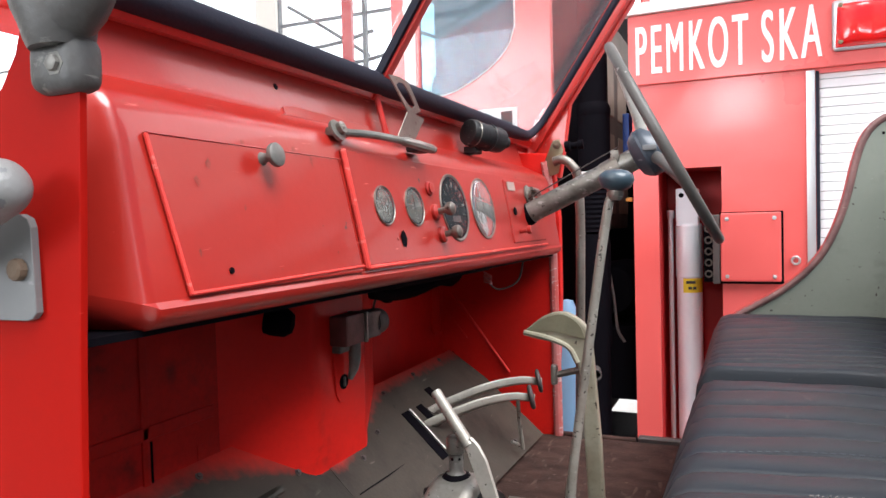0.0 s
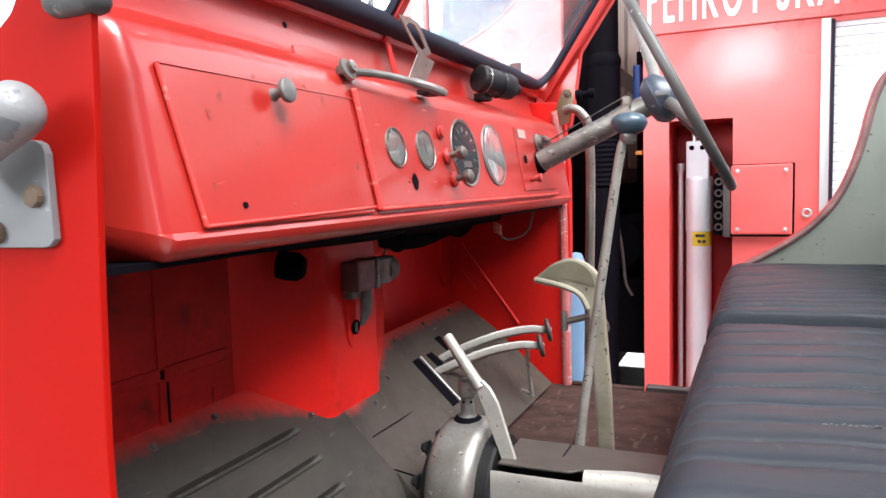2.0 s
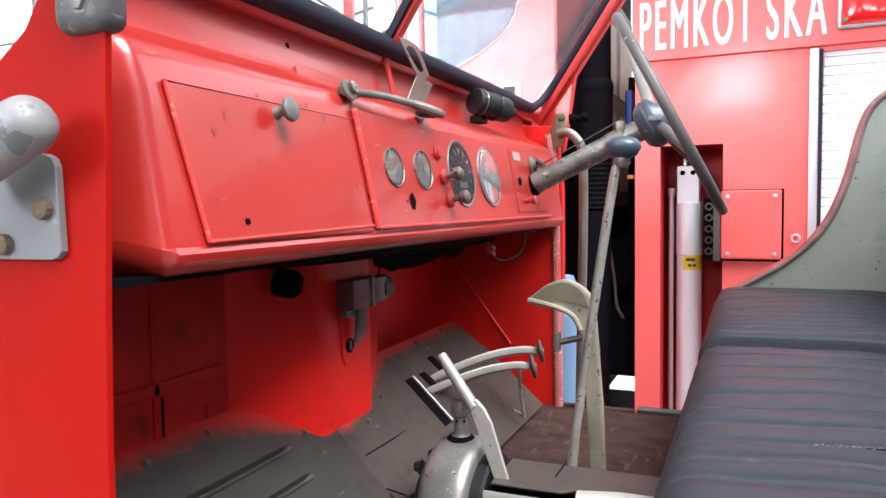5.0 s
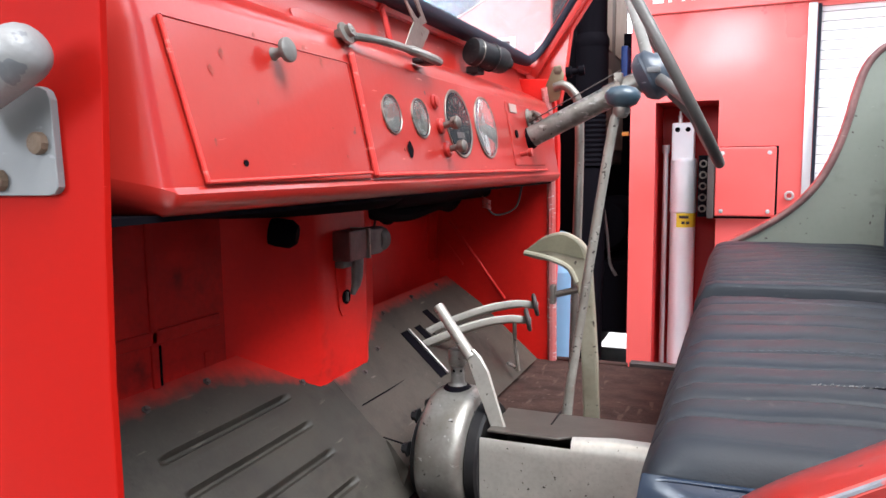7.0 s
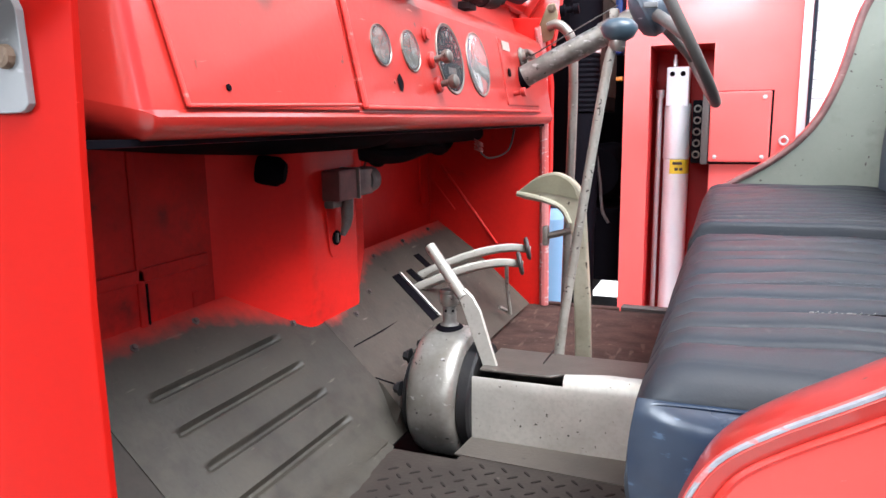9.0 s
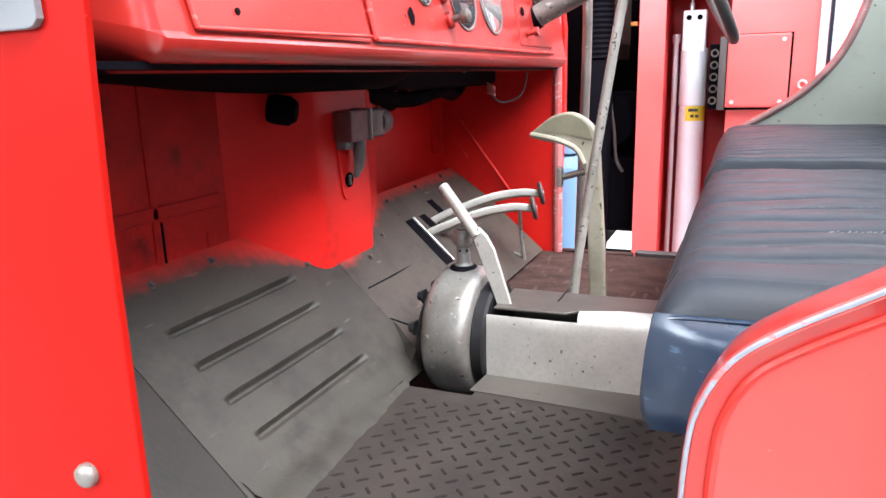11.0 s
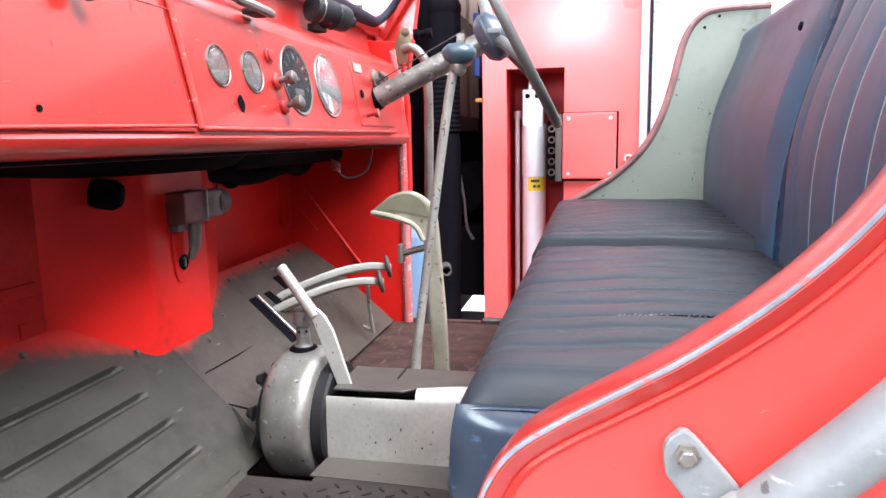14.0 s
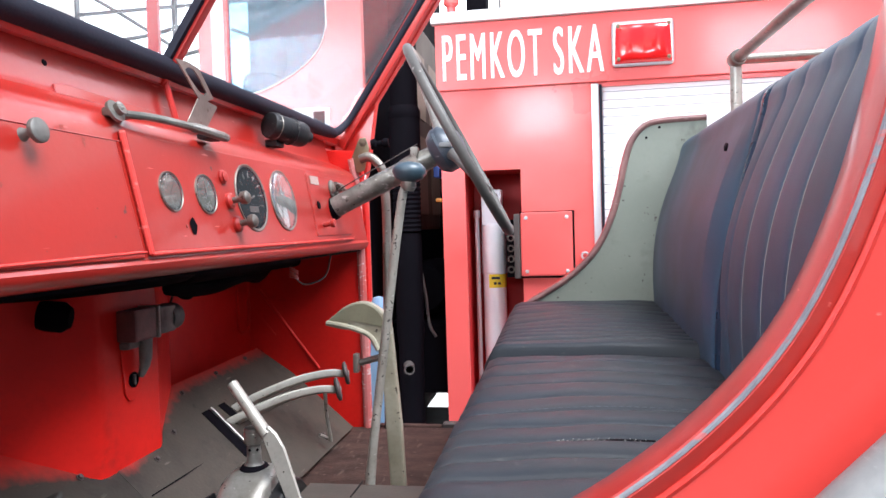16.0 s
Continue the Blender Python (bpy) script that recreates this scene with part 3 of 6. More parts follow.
for p, q in zip(rows, rows[1:]):
    for c in range(4):
        lip.faces.new((p[c], p[c + 1], q[c + 1], q[c]))
part("mat_edge", lip, RAMP_GREY, toe, "ragged lower edge of the floor covering")
part("bent_corner", slab([(-0.449, 0.872, 1.119), (-0.430, 0.866, 1.110), (-0.381, 0.830, 1.088), (-0.388, 0.825, 1.063), (-0.413, 0.845, 1.083)], Vector((0.003, 0, 0.001))), RAMP_GREY, toe, "bent up corner of the floor covering")
part("side_plate", dimpled(-0.605, -0.372, 0.25, 0.4325, 24, 10), RAMP_DIRT_SHADE, toe, "dirty brown-grey outer floor plate, darkened for shade by the post")
edge = [(-0.385, 0.866), (-0.385, 1.6), (-0.53, 1.583), (-0.606, 1.54), (-0.602, 1.137), (-0.54, 1.0), (-0.54, 0.866)]
part("driver_plate", slab([on_ramp(x, y, 0.001) for x, y in edge], Vector((-0.0083, 0, -0.0087))), GREY_FLOOR, toe)
part("under_plate", slab([on_ramp(x, y, -0.03) for x, y in ((-0.61, 0.25), (-0.37, 0.25), (-0.37, 1.62), (-0.61, 1.62))], Vector((-0.004, 0, -0.004))), BLACK, toe)
for line in (((-0.4865, 0.882), (-0.4852, 0.882), (-0.4835, 0.975), (-0.4845, 1.04), (-0.4855, 0.96)), ((-0.4415, 0.868), (-0.4398, 0.868), (-0.406, 0.917), (-0.408, 0.918))):
    part("floor_seam", slab([on_ramp(x, y, 0.0026) for x, y in line], Vector((-0.002, 0, -0.002))), BLACK, toe, "dark crack between plates")
for x, y in ((-0.52, 0.954), (-0.585, 1.15), (-0.592, 1.3), (-0.596, 1.45), (-0.54, 1.04), (-0.41, 1.45), (-0.587, 0.529), (-0.59, 0.64), (-0.545, 0.8), (-0.375, 0.46), (-0.43, 1.1)):
    part("rivet", bolt(on_ramp(x, y, 0.001), (0.689, 0, 0.725), 0.004, 0.004), SILVER_DK, toe)

floor = thing("floor", (-0.2, 0.6, RZ), "worn steel tread-plate cab floor", "floor", kind="structure")
part("tread_sheet", box(-0.375, 0.3, 0.235, 0.762, 1.048, 1.06), TREAD, floor)
part("tread_strip", box(-0.262, 0.3, 0.762, 0.83, 1.048, 1.06), TREAD, floor)
def tread_bar(at=(0, 0), turn=0.0):
    """One raised lozenge of the tread plate, as corner points and faces."""
    low = [(-0.0085, 0), (-0.005, -0.0019), (0.005, -0.0019), (0.0085, 0), (0.005, 0.0019), (-0.005, 0.0019)]
    c, d = math.cos(turn), math.sin(turn)
    pts = [(at[0] + k * (u * c - v * d), at[1] + k * (u * d + v * c), z) for k, z in ((1.0, 1.0598), (0.8, 1.0612)) for u, v in low]
    return pts, [(6, 7, 8, 9, 10, 11)] + [(k, (k + 1) % 6, 6 + (k + 1) % 6, 6 + k) for k in range(6)]


def bar_mesh_of(name, pieces):
    pts, faces = [], []
    for p, q in pieces:
        faces += [tuple(k + len(pts) for k in face) for face in q]
        pts += p
    me = bpy.data.meshes.new(name)
    me.from_pydata(pts, [], faces)
    me.materials.append(TREAD_BAR)
    return me


bar_mesh = bar_mesh_of("tread_bar", [tread_bar()])
outer_bars = []
for i in range(13):
    for j in range(16):
        for off, turn in ((0.0, 40), (0.0155, -44)):
            x, y = -0.3325 + i * 0.0315 + off, 0.267 + j * 0.0315 + off
            if (y > 0.735 and x < -0.24) or y > 0.76 or x > 0.05:
                continue
            if y < 0.36:
                outer_bars.append(tread_bar((x, y), radians(turn)))
                continue
            ob = new("tread_bar", bar_mesh)
            ob.parent, ob.matrix_parent_inverse = floor, Matrix.Translation(floor.location).inverted()
            ob.location, ob.rotation_euler = (x, y, 0), (0, 0, radians(turn))
            tagged(ob)
ob = new("tread_pattern", bar_mesh_of("tread_pattern", outer_bars))
ob.parent, ob.matrix_parent_inverse = floor, Matrix.Translation(floor.location).inverted()
tagged(ob, kind="stuff")
part("floor_board", box(-0.415, 0.3, 0.9, 1.652, 1.03, 1.052, 0.003, 1), WOOD, floor, "stained brown timber floor board")
part("sill_strip", box(-0.36, -0.17, 1.655, 1.675, 1.03, 1.056, 0.003, 1), WOOD, floor)
part("sill_strip", box(-0.165, 0.02, 1.652, 1.676, 1.03, 1.064, 0.004, 1), SILVER_DK, floor)

solid("wall_firewall", slab([(-0.605, 0.22, 1.0), (-0.605, 0.7, 1.0), (-0.605, 0.7, 1.648), (-0.605, 0.26, 1.648)], Vector((-0.02, 0, 0))), RED_SOOT_SHADE,
      "red painted steel firewall panel, sooty and darkened for shade", "wall", kind="structure")
ribs = bmesh.new()
add(ribs, box(-0.608, -0.6025, 0.3, 0.69, 1.328, 1.346, 0.0027, 3))
add(ribs, box(-0.608, -0.6025, 0.56, 0.572, 1.1, 1.5, 0.0024, 3))
for y in (0.47, 0.655):
    for z, h in ((1.285, 0.022), (1.255, 0.018)):
        solid("trim_firewall_slot", box(-0.6052, -0.6035, y, y + 0.012, z - h / 2, z + h / 2, 0.0006, 1), RED_SOOT_SHADE, "small dark slot pressed in the firewall", "slot", kind="structure")
solid("trim_firewall_joint", box(-0.6053, -0.6035, 0.574, 0.577, 1.13, 1.325), BLACK, "dark open joint between firewall sheets", "joint", kind="structure")
solid("trim_firewall", ribs, RED_SOOT_SHADE, "pressed stiffening ribs on the shade-darkened red firewall", "trim", kind="structure")
solid("wall_firewall_driver", box(-0.69, -0.67, 1.0, 1.66, 1.0, 1.78), RED_DULL, "red painted steel firewall ahead of the pedals", "wall", kind="structure")
plan = [(-0.7, 0.6), (-0.605, 0.722), (-0.552, 0.8), (-0.54, 0.815), (-0.532, 0.83), (-0.53, 0.845), (-0.53, 0.985), (-0.535, 0.998), (-0.545, 1.012), (-0.6, 1.14), (-0.7, 1.3)]
solid("wall_engine_cover", slab([(x, y, 1.05) for x, y in plan], Vector((0, 0, 0.6)), 0.004, 2), RED_DULL,
      "glossy red engine bulge in the footwell", "wall", kind="structure", sharp=50)
far = bmesh.new()
add(far, slab([(-0.69, 1.645, 1.0), (-0.365, 1.645, 1.0), (-0.345, 1.645, 1.4), (-0.345, 1.645, 1.6), (-0.36, 1.645, 1.76), (-0.69, 1.645, 1.78)], Vector((0, 0.03, 0)), 0.003))
solid("wall_side_far", far, RED_DULL, "red painted inner side panel beyond the pedals", "wall", kind="structure")
crease = bmesh.new()
add(crease, tube([(-0.64, 1.645, 1.41), (-0.56, 1.645, 1.305), (-0.484, 1.645, 1.204)], 0.0045, 10))
add(crease, tube([(-0.665, 1.645, 1.37), (-0.6, 1.645, 1.29)], 0.003, 8))
add(crease, tube(arc([(-0.669, 1.575, 1.46), (-0.669, 1.575, 1.33), (-0.669, 1.58, 1.312), (-0.669, 1.595, 1.304), (-0.669, 1.62, 1.304), (-0.669, 1.634, 1.312), (-0.669, 1.638, 1.33), (-0.669, 1.638, 1.46)], 4), 0.004, 8))
solid("trim_side_far", crease, RED_DULL, "pressed diagonal creases in the side panel", "trim", kind="structure")
solid("door_post_far", tube(arc([(-0.358, 1.648, 1.04), (-0.36, 1.648, 1.3), (-0.362, 1.648, 1.5), (-0.368, 1.648, 1.66), (-0.378, 1.648, 1.74)]), 0.012, 10), PINKISH,
      "rounded red edge of the far door opening, scuffed pale", "door post", kind="structure")

near = slab([(x, 0.247, z) for x, z in ((-0.323, 0.9), (-0.323, 1.4), (-0.319, 1.5), (-0.313, 1.6), (-0.3085, 1.69), (-0.316, 1.735), (-0.362, 1.737), (-0.37, 1.714), (-0.386, 1.692), (-0.418, 1.671), (-0.46, 1.652), (-0.62, 1.62), (-0.62, 0.9))],
            Vector((0, 0.006, 0)), 0.0015, 2)
solid("wall_door_post", near, RED_DEEP, "glossy red steel door post and cowl side", "wall", kind="structure")

solid("wall_cowl_top", box(-0.53, -0.458, 0.3, 1.76, 1.774, 1.787, 0.003), RED, "red cowl sheet ahead of the windscreen", "cowl", kind="structure")
solid("wall_hood", box(-1.1, -0.462, 0.286, 1.74, 1.65, 1.662, 0.004), RED_DULL, "red bonnet sheet ahead of the dashboard", "bonnet", kind="structure")
solid("wall_cowl_near", box(-0.75, -0.44, 0.27, 0.285, 1.5, 1.63), RED_DULL, "red cowl side sheet", "cowl", kind="structure")
solid("deck", box(0.51, 1.3, 0.28, 1.66, 0.95, 1.2, 0.01), RED_DULL, "red deck behind the bench seat", "deck", kind="structure")

# ---- dashboard ----
def on_face(y, z, off=0.0):
    return Vector((-0.34 - (z - 1.535) * 0.1786 + off * 0.984, y, z + off * 0.176))


FN = Vector((0.984, 0, 0.176))
dash = thing("dashboard", (-0.38, 0.9, 1.5), "red painted steel dashboard with chipped edges, below the windscreen", "dashboard")
section = [(-0.354, 1.5095), (-0.347, 1.512), (-0.341, 1.5165), (-0.3375, 1.522), (-0.3365, 1.5275), (-0.34, 1.533), (-0.362, 1.66), (-0.368, 1.688), (-0.373, 1.7), (-0.384, 1.708), (-0.42, 1.726), (-0.43, 1.73),
           (-0.434, 1.738), (-0.448, 1.79), (-0.462, 1.79), (-0.455, 1.735), (-0.38, 1.69), (-0.352, 1.54), (-0.347, 1.526), (-0.353, 1.518), (-0.4, 1.508), (-0.4, 1.503)]


def dash_end(y, x, z):
    """Bends the near end of the dashboard back round a tight corner."""
    d = max(0.0, 0.336 - (min(z, 1.71) - 1.53) * 0.05 - y)
    if z > 1.725:
        return x, max(y, 0.338), z
    turn = 1.9 * d * d / 0.032 if d < 0.016 else 1.9 * (d - 0.008)
    return x - turn, y, z + (0.028 * min(1.0, d / 0.06) if z < 1.53 else 0.0)


ys = [0.301] + [0.308 + 0.0012 * q for q in range(25)] + [0.345, 0.6, 0.9, 1.2, 1.5, 1.57, 1.63]
part("dash_shell", loft(section, ys, dash_end), RED_CHIP, dash)


def panel(y0, y1, z0, z1, lift, bev, skew=0.0):
    return slab([on_face(y0 + skew, z0), on_face(y1, z0), on_face(y1 - skew * 0.6, z1), on_face(y0, z1)], FN * lift, bev, 2)


glove = part("glove_box_door", panel(0.35, 0.66, 1.534, 1.672, 0.003, 0.0026, 0.02), RED_CHIP, dash, "red glove box lid with worn chips")
part("lid_bead", add(tube([on_face(0.3715, 1.536, 0.003), on_face(0.351, 1.67, 0.003)], 0.0022, 8),
                     tube([on_face(0.3715, 1.536, 0.003), on_face(0.662, 1.541, 0.003)], 0.0018, 8)), RED_WORN, glove)
part("top_seam", tube([on_face(0.353, 1.671, 0.003), on_face(0.66, 1.671, 0.003)], 0.0008, 8), RED_CHIP, glove)
part("knob", lathe([(0.007, 0), (0.0048, 0.004), (0.0048, 0.011), (0.0085, 0.0135), (0.0118, 0.0145), (0.0125, 0.0165), (0.0122, 0.0195), (0.0105, 0.021), (0, 0.0215)], on_face(0.5, 1.66, 0.003), FN), CASTING, glove, "grey round pull knob", sharp=40)
part("hole", lathe([(0.003, 0), (0.003, 0.0015), (0, 0.0015)], on_face(0.425, 1.552, 0.003), FN, 10), BLACK, glove)
random.seed(5)
chips = bmesh.new()
for y, z, r, tall in ((0.419, 1.649, 0.0035, 1.6), (0.472, 1.675, 0.004, 0.7), (0.557, 1.675, 0.005, 0.8), (0.588, 1.664, 0.004, 1.7), (0.401, 1.633, 0.004, 1.2), (0.588, 1.591, 0.002, 0.6),
                      (0.5, 1.548, 0.002, 0.5), (0.63, 1.67, 0.003, 0.7), (0.46, 1.61, 0.0022, 1.5), (0.39, 1.57, 0.002, 1.8), (0.61, 1.56, 0.0025, 0.7), (0.53, 1.672, 0.003, 0.5)):
    chips.faces.new([chips.verts.new(on_face(y + r * math.cos(a) * random.uniform(0.5, 1.2), z + r * tall * math.sin(a) * random.uniform(0.5, 1.2), 0.0034)) for a in (2 * math.pi * q / 9 for q in range(9))])
tagged(part("paint_chips", chips, SMUDGE, glove, "dark chips and smudges in the red paint"), kind="stuff")
inst = part("instrument_panel", panel(0.668, 1.5, 1.54, 1.684, 0.004, 0.002), RED_CHIP, dash)
part("panel_edge", tube([on_face(0.67, 1.538, 0.004), on_face(0.66, 1.684, 0.004)], 0.004, 8), RED_WORN, inst)
part("edge_strip", tube([on_face(0.67, 1.538, 0.004), on_face(1.5, 1.538, 0.004)], 0.003, 8), RED_WORN, inst)
part("switch_panel", panel(1.257, 1.49, 1.548, 1.676, 0.007, 0.003), RED_CHIP, dash)
part("data_plate", slab([on_face(1.27, 1.654, 0.008), on_face(1.318, 1.654, 0.008), on_face(1.318, 1.671, 0.008), on_face(1.27, 1.671, 0.008)], FN * 0.001), PALE, dash, "small bare metal plate")
sw = part("ignition_switch", add(lathe([(0.021, 0), (0.021, 0.003), (0.016, 0.006), (0.0155, 0.014), (0.009, 0.016), (0.009, 0.024), (0, 0.025)], on_face(1.4, 1.648, 0.008), FN, 24),
                                 tube([on_face(1.37, 1.656, 0.028), on_face(1.4, 1.65, 0.031), on_face(1.438, 1.642, 0.026)], [0.004, 0.007, 0.0045], 10)), STEEL, dash, "worn metal turn switch")
part("key_plug", lathe([(0.008, 0), (0.008, 0.012), (0.005, 0.014), (0, 0.014)], on_face(1.445, 1.63, 0.008), FN, 14), SILVER_DK, sw)
part("knob", lathe([(0.005, 0), (0.005, 0.014), (0.009, 0.016), (0.009, 0.024), (0, 0.026)], on_face(1.3, 1.57, 0.008), FN, 14), RED_CHIP, dash, "red painted pull knob")
part("switch_hole", lathe([(0.0085, 0), (0.0085, 0.002), (0, 0.002)], on_face(1.29, 1.611, 0.008), FN, 7), BLACK, dash)


def gauge(y, z, r, face, label, needle, streak=False):
    g = part("gauge", lathe([(r * 1.0, 0), (r * 1.0, 0.0016), (r * 0.985, 0.0024), (r * 0.96, 0.0024), (r * 0.92, 0.001), (r * 0.9, 0.0)], on_face(y, z, 0.004), FN, 40), STEEL, dash, label)
    part("dial", lathe([(r * 0.92, 0), (r * 0.92, 0.0004), (0, 0.0004)], on_face(y, z, 0.0042), FN, 32), face, g)
    # Black ring draws the shadow of a sunken rim on the flat dial.
    part("shadow_ring", lathe([(r * 0.9, 0.0), (r * 0.9, 0.0016), (r * 0.83, 0.0008), (r * 0.83, 0)], on_face(y, z, 0.0042), FN, 36), BLACK, g)
    ticks = bmesh.new()
    for k in range(9):
        a = radians(-20 + 27 * k)
        u = Vector((0, math.cos(a), math.sin(a)))
        u = (u - FN * u.dot(FN)).normalized()
        add(ticks, tube([on_face(y, z, 0.0048) + u * r * 0.6, on_face(y, z, 0.0048) + u * r * 0.74], r * 0.026, 4))
    if face is DIAL_DK:
        tagged(part("scale_marks", ticks, CASTING, g), kind="stuff")
        part("counter_window", slab([on_face(y - r * 0.3, z - r * 0.42, 0.0048), on_face(y + r * 0.3, z - r * 0.42, 0.0048), on_face(y + r * 0.3, z - r * 0.24, 0.0048), on_face(y - r * 0.3, z - r * 0.24, 0.0048)], FN * 0.0006), SILVER_DK, g)
    a = radians(needle)
    u = Vector((0, math.cos(a), math.sin(a)))
    part("needle", tube([on_face(y, z, 0.005) - u * r * 0.15, on_face(y, z, 0.005) + u * r * 0.55], [r * 0.035, r * 0.012], 6), SILVER_DK, g)
    dome = 0.006 if streak else 0.003
    glass = part("glass", lathe([(r * 0.93 * math.cos(q), dome * math.sin(q)) for q in (math.pi / 12 * n for n in range(6))] + [(0, dome)], on_face(y, z, 0.0056), FN, 32), GAUGE_DOME if streak else GAUGE_DARK if face is DIAL_DK else GAUGE_GLASS, g, sharp=60)
    glass.visible_shadow = False


gauge(0.741, 1.616, 0.0268, DIAL, "small round gauge with a clouded dial", 60)
gauge(0.832, 1.616, 0.029, DIAL, "small round gauge with a clouded dial", 110)
gauge(0.982, 1.616, 0.056, DIAL_DK, "large dark speedometer dial", 200)
gauge(1.116, 1.616, 0.056, DIAL, "large round gauge with a shiny glass", 80, True)
hole = bmesh.new()
hole.faces.new([hole.verts.new(on_face(0.779 + 0.0098 * r * math.cos(a), 1.571 + 0.0115 * r * math.sin(a), 0.0052)) for r, a in ((w, 2 * math.pi * q / 9) for q, w in enumerate((1, 0.85, 1.05, 0.9, 1, 0.8, 1, 1.1, 0.9)))])
part("dash_hole", hole, BLACK, dash, "empty dark switch hole")
part("hole_chip", lathe([(0.0028, 0), (0.002, 0.0012), (0, 0.0012)], on_face(0.763, 1.571, 0.004), FN, 7), SMUDGE, dash)
for y, z in ((0.899, 1.608), (0.909, 1.573)):
    pk = part("pull_switch", lathe([(0.009, 0), (0.009, 0.006), (0.0048, 0.008), (0.0048, 0.019), (0.0085, 0.021), (0.0102, 0.025), (0.0098, 0.031), (0.006, 0.034), (0, 0.0345)], on_face(y, z, 0.004), FN, 18), STEEL, dash, "small metal pull switch")
    part("collar", lathe([(0.0125, 0), (0.0125, 0.005), (0.0085, 0.008)], on_face(y, z, 0.004), FN, 16), RED_CHIP, pk)
part("warning_lamp", lathe([(0.011, 0), (0.011, 0.003), (0.0085, 0.0045), (0.0085, 0.007), (0, 0.009)], on_face(0.892, 1.644, 0.004), FN, 16), RED_CHIP, dash)
# raised repair plate and a drilled hole on the sloping cowl sheet above the ledge
part("cowl_patch", slab([(-0.431, 0.638, 1.728), (-0.431, 0.85, 1.728), (-0.434, 0.85, 1.739), (-0.435, 0.66, 1.743), (-0.434, 0.638, 1.739)], Vector((0.003, 0, 0.0008)), 0.001, 1), RED_CHIP, dash)
part("cowl_hole", lathe([(0.0042, 0), (0.0038, 0.0008), (0, 0.0008)], (-0.4405, 0.636, 1.764), (0.97, 0, 0.24), 8), BLACK, dash)

bar = bmesh.new()
add(bar, box(-0.376, -0.364, 0.642, 0.682, 1.7, 1.711, 0.004))
add(bar, tube(arc([(-0.366, 0.668, 1.706), (-0.352, 0.72, 1.707), (-0.346, 0.8, 1.706), (-0.343, 0.868, 1.703), (-0.343, 0.888, 1.702)]), [0.005] * 12 + [0.0068] * 10 + [0.006] * 3, 10))
add(bar, lathe([(0.014, 0), (0.014, 0.004), (0.008, 0.006), (0.008, 0.012), (0, 0.013)], (-0.368, 0.655, 1.706), (0.9, 0, 0.4), 18))
grab = solid("wiper_linkage", bar, COLUMN, "worn steel wiper rod lying along the dashboard top", "rod")
clip = thing("spring_clip", (-0.372, 0.88, 1.71), "bent bare metal bracket clip standing on the dashboard", "bracket")
part("foot", slab([(-0.37, 0.821, 1.716), (-0.37, 0.88, 1.718), (-0.372, 0.917, 1.753), (-0.372, 0.885, 1.757), (-0.372, 0.859, 1.758)], Vector((0.002, 0, 0.001)), 0.0006, 1), STEEL, clip)
outer = [(0.859, 1.758), (0.832, 1.78), (0.802, 1.802), (0.833, 1.804), (0.864, 1.801), (0.884, 1.783), (0.905, 1.764), (0.885, 1.757)]
inner = [(0.866, 1.766), (0.843, 1.778), (0.824, 1.791), (0.834, 1.797), (0.849, 1.797), (0.868, 1.785), (0.884, 1.77), (0.877, 1.764)]
ring = bmesh.new()
loops = [[ring.verts.new((x, y, z)) for y, z in line] for line, x in ((outer, -0.372), (inner, -0.372), (inner, -0.37), (outer, -0.37))]
for a, c in zip(loops, loops[1:] + loops[:1]):
    for q in range(8):
        ring.faces.new((a[q], a[(q + 1) % 8], c[(q + 1) % 8], c[q]))
bmesh.ops.recalc_face_normals(ring, faces=ring.faces[:])
part("slotted_strip", ring, STEEL, clip)
part("tab", box(-0.37, -0.35, 0.848, 0.888, 1.697, 1.705, 0.003), OILY, clip)
wm = thing("wiper_motor", (-0.43, 1.28, 1.75), "black cylindrical wiper motor on the red cowl", "wiper motor")
MA, MO = Vector((0.45, 0.88, -0.15)).normalized(), Vector((-0.412, 1.197, 1.769))
part("motor_body", lathe([(0.024, 0.016), (0.0255, 0.02), (0.0255, 0.085), (0.0235, 0.093), (0.015, 0.097), (0.011, 0.1), (0.011, 0.112), (0, 0.113)], MO, MA), MOTORBLACK, wm)
part("end_cap", lathe([(0, 0.004), (0.02, 0.0045), (0.0245, 0.006), (0.0262, 0.01), (0.0262, 0.022), (0.0255, 0.024)], MO, MA), MOTORBLACK, wm, "scuffed black end cap")
part("worn_ring", torus(MO + MA * 0.02, MA, 0.0258, 0.0014, 36, 6), STEEL, wm, "worn bright edge")
part("mount_strap", add(torus(MO + MA * 0.06, MA, 0.0256, 0.0022, 36, 6), box(-0.425, -0.4, 1.215, 1.255, 1.728, 1.742, 0.003)), MOTORBLACK, wm)
part("terminal", box(-0.39, -0.378, 1.27, 1.292, 1.735, 1.748, 0.003), BLACK, wm)

# ---- windscreen ----
ws = thing("windscreen", (-0.45, 1.0, 1.79), "red-framed two-pane windscreen with black rubber seal, raked back", "windscreen")


def on_ws(y, h, off=0.0):
    """h metres up the raked screen."""
    return Vector((-0.452 + 0.56 * h + off * 0.83, y, 1.793 + 0.83 * h - off * 0.56))


rail = loft([(-0.466, 1.786), (-0.436, 1.786), (-0.43, 1.8), (-0.446, 1.815), (-0.466, 1.812)], [0.335, 0.9, 1.76])
part("bottom_rail", rail, RED, ws)
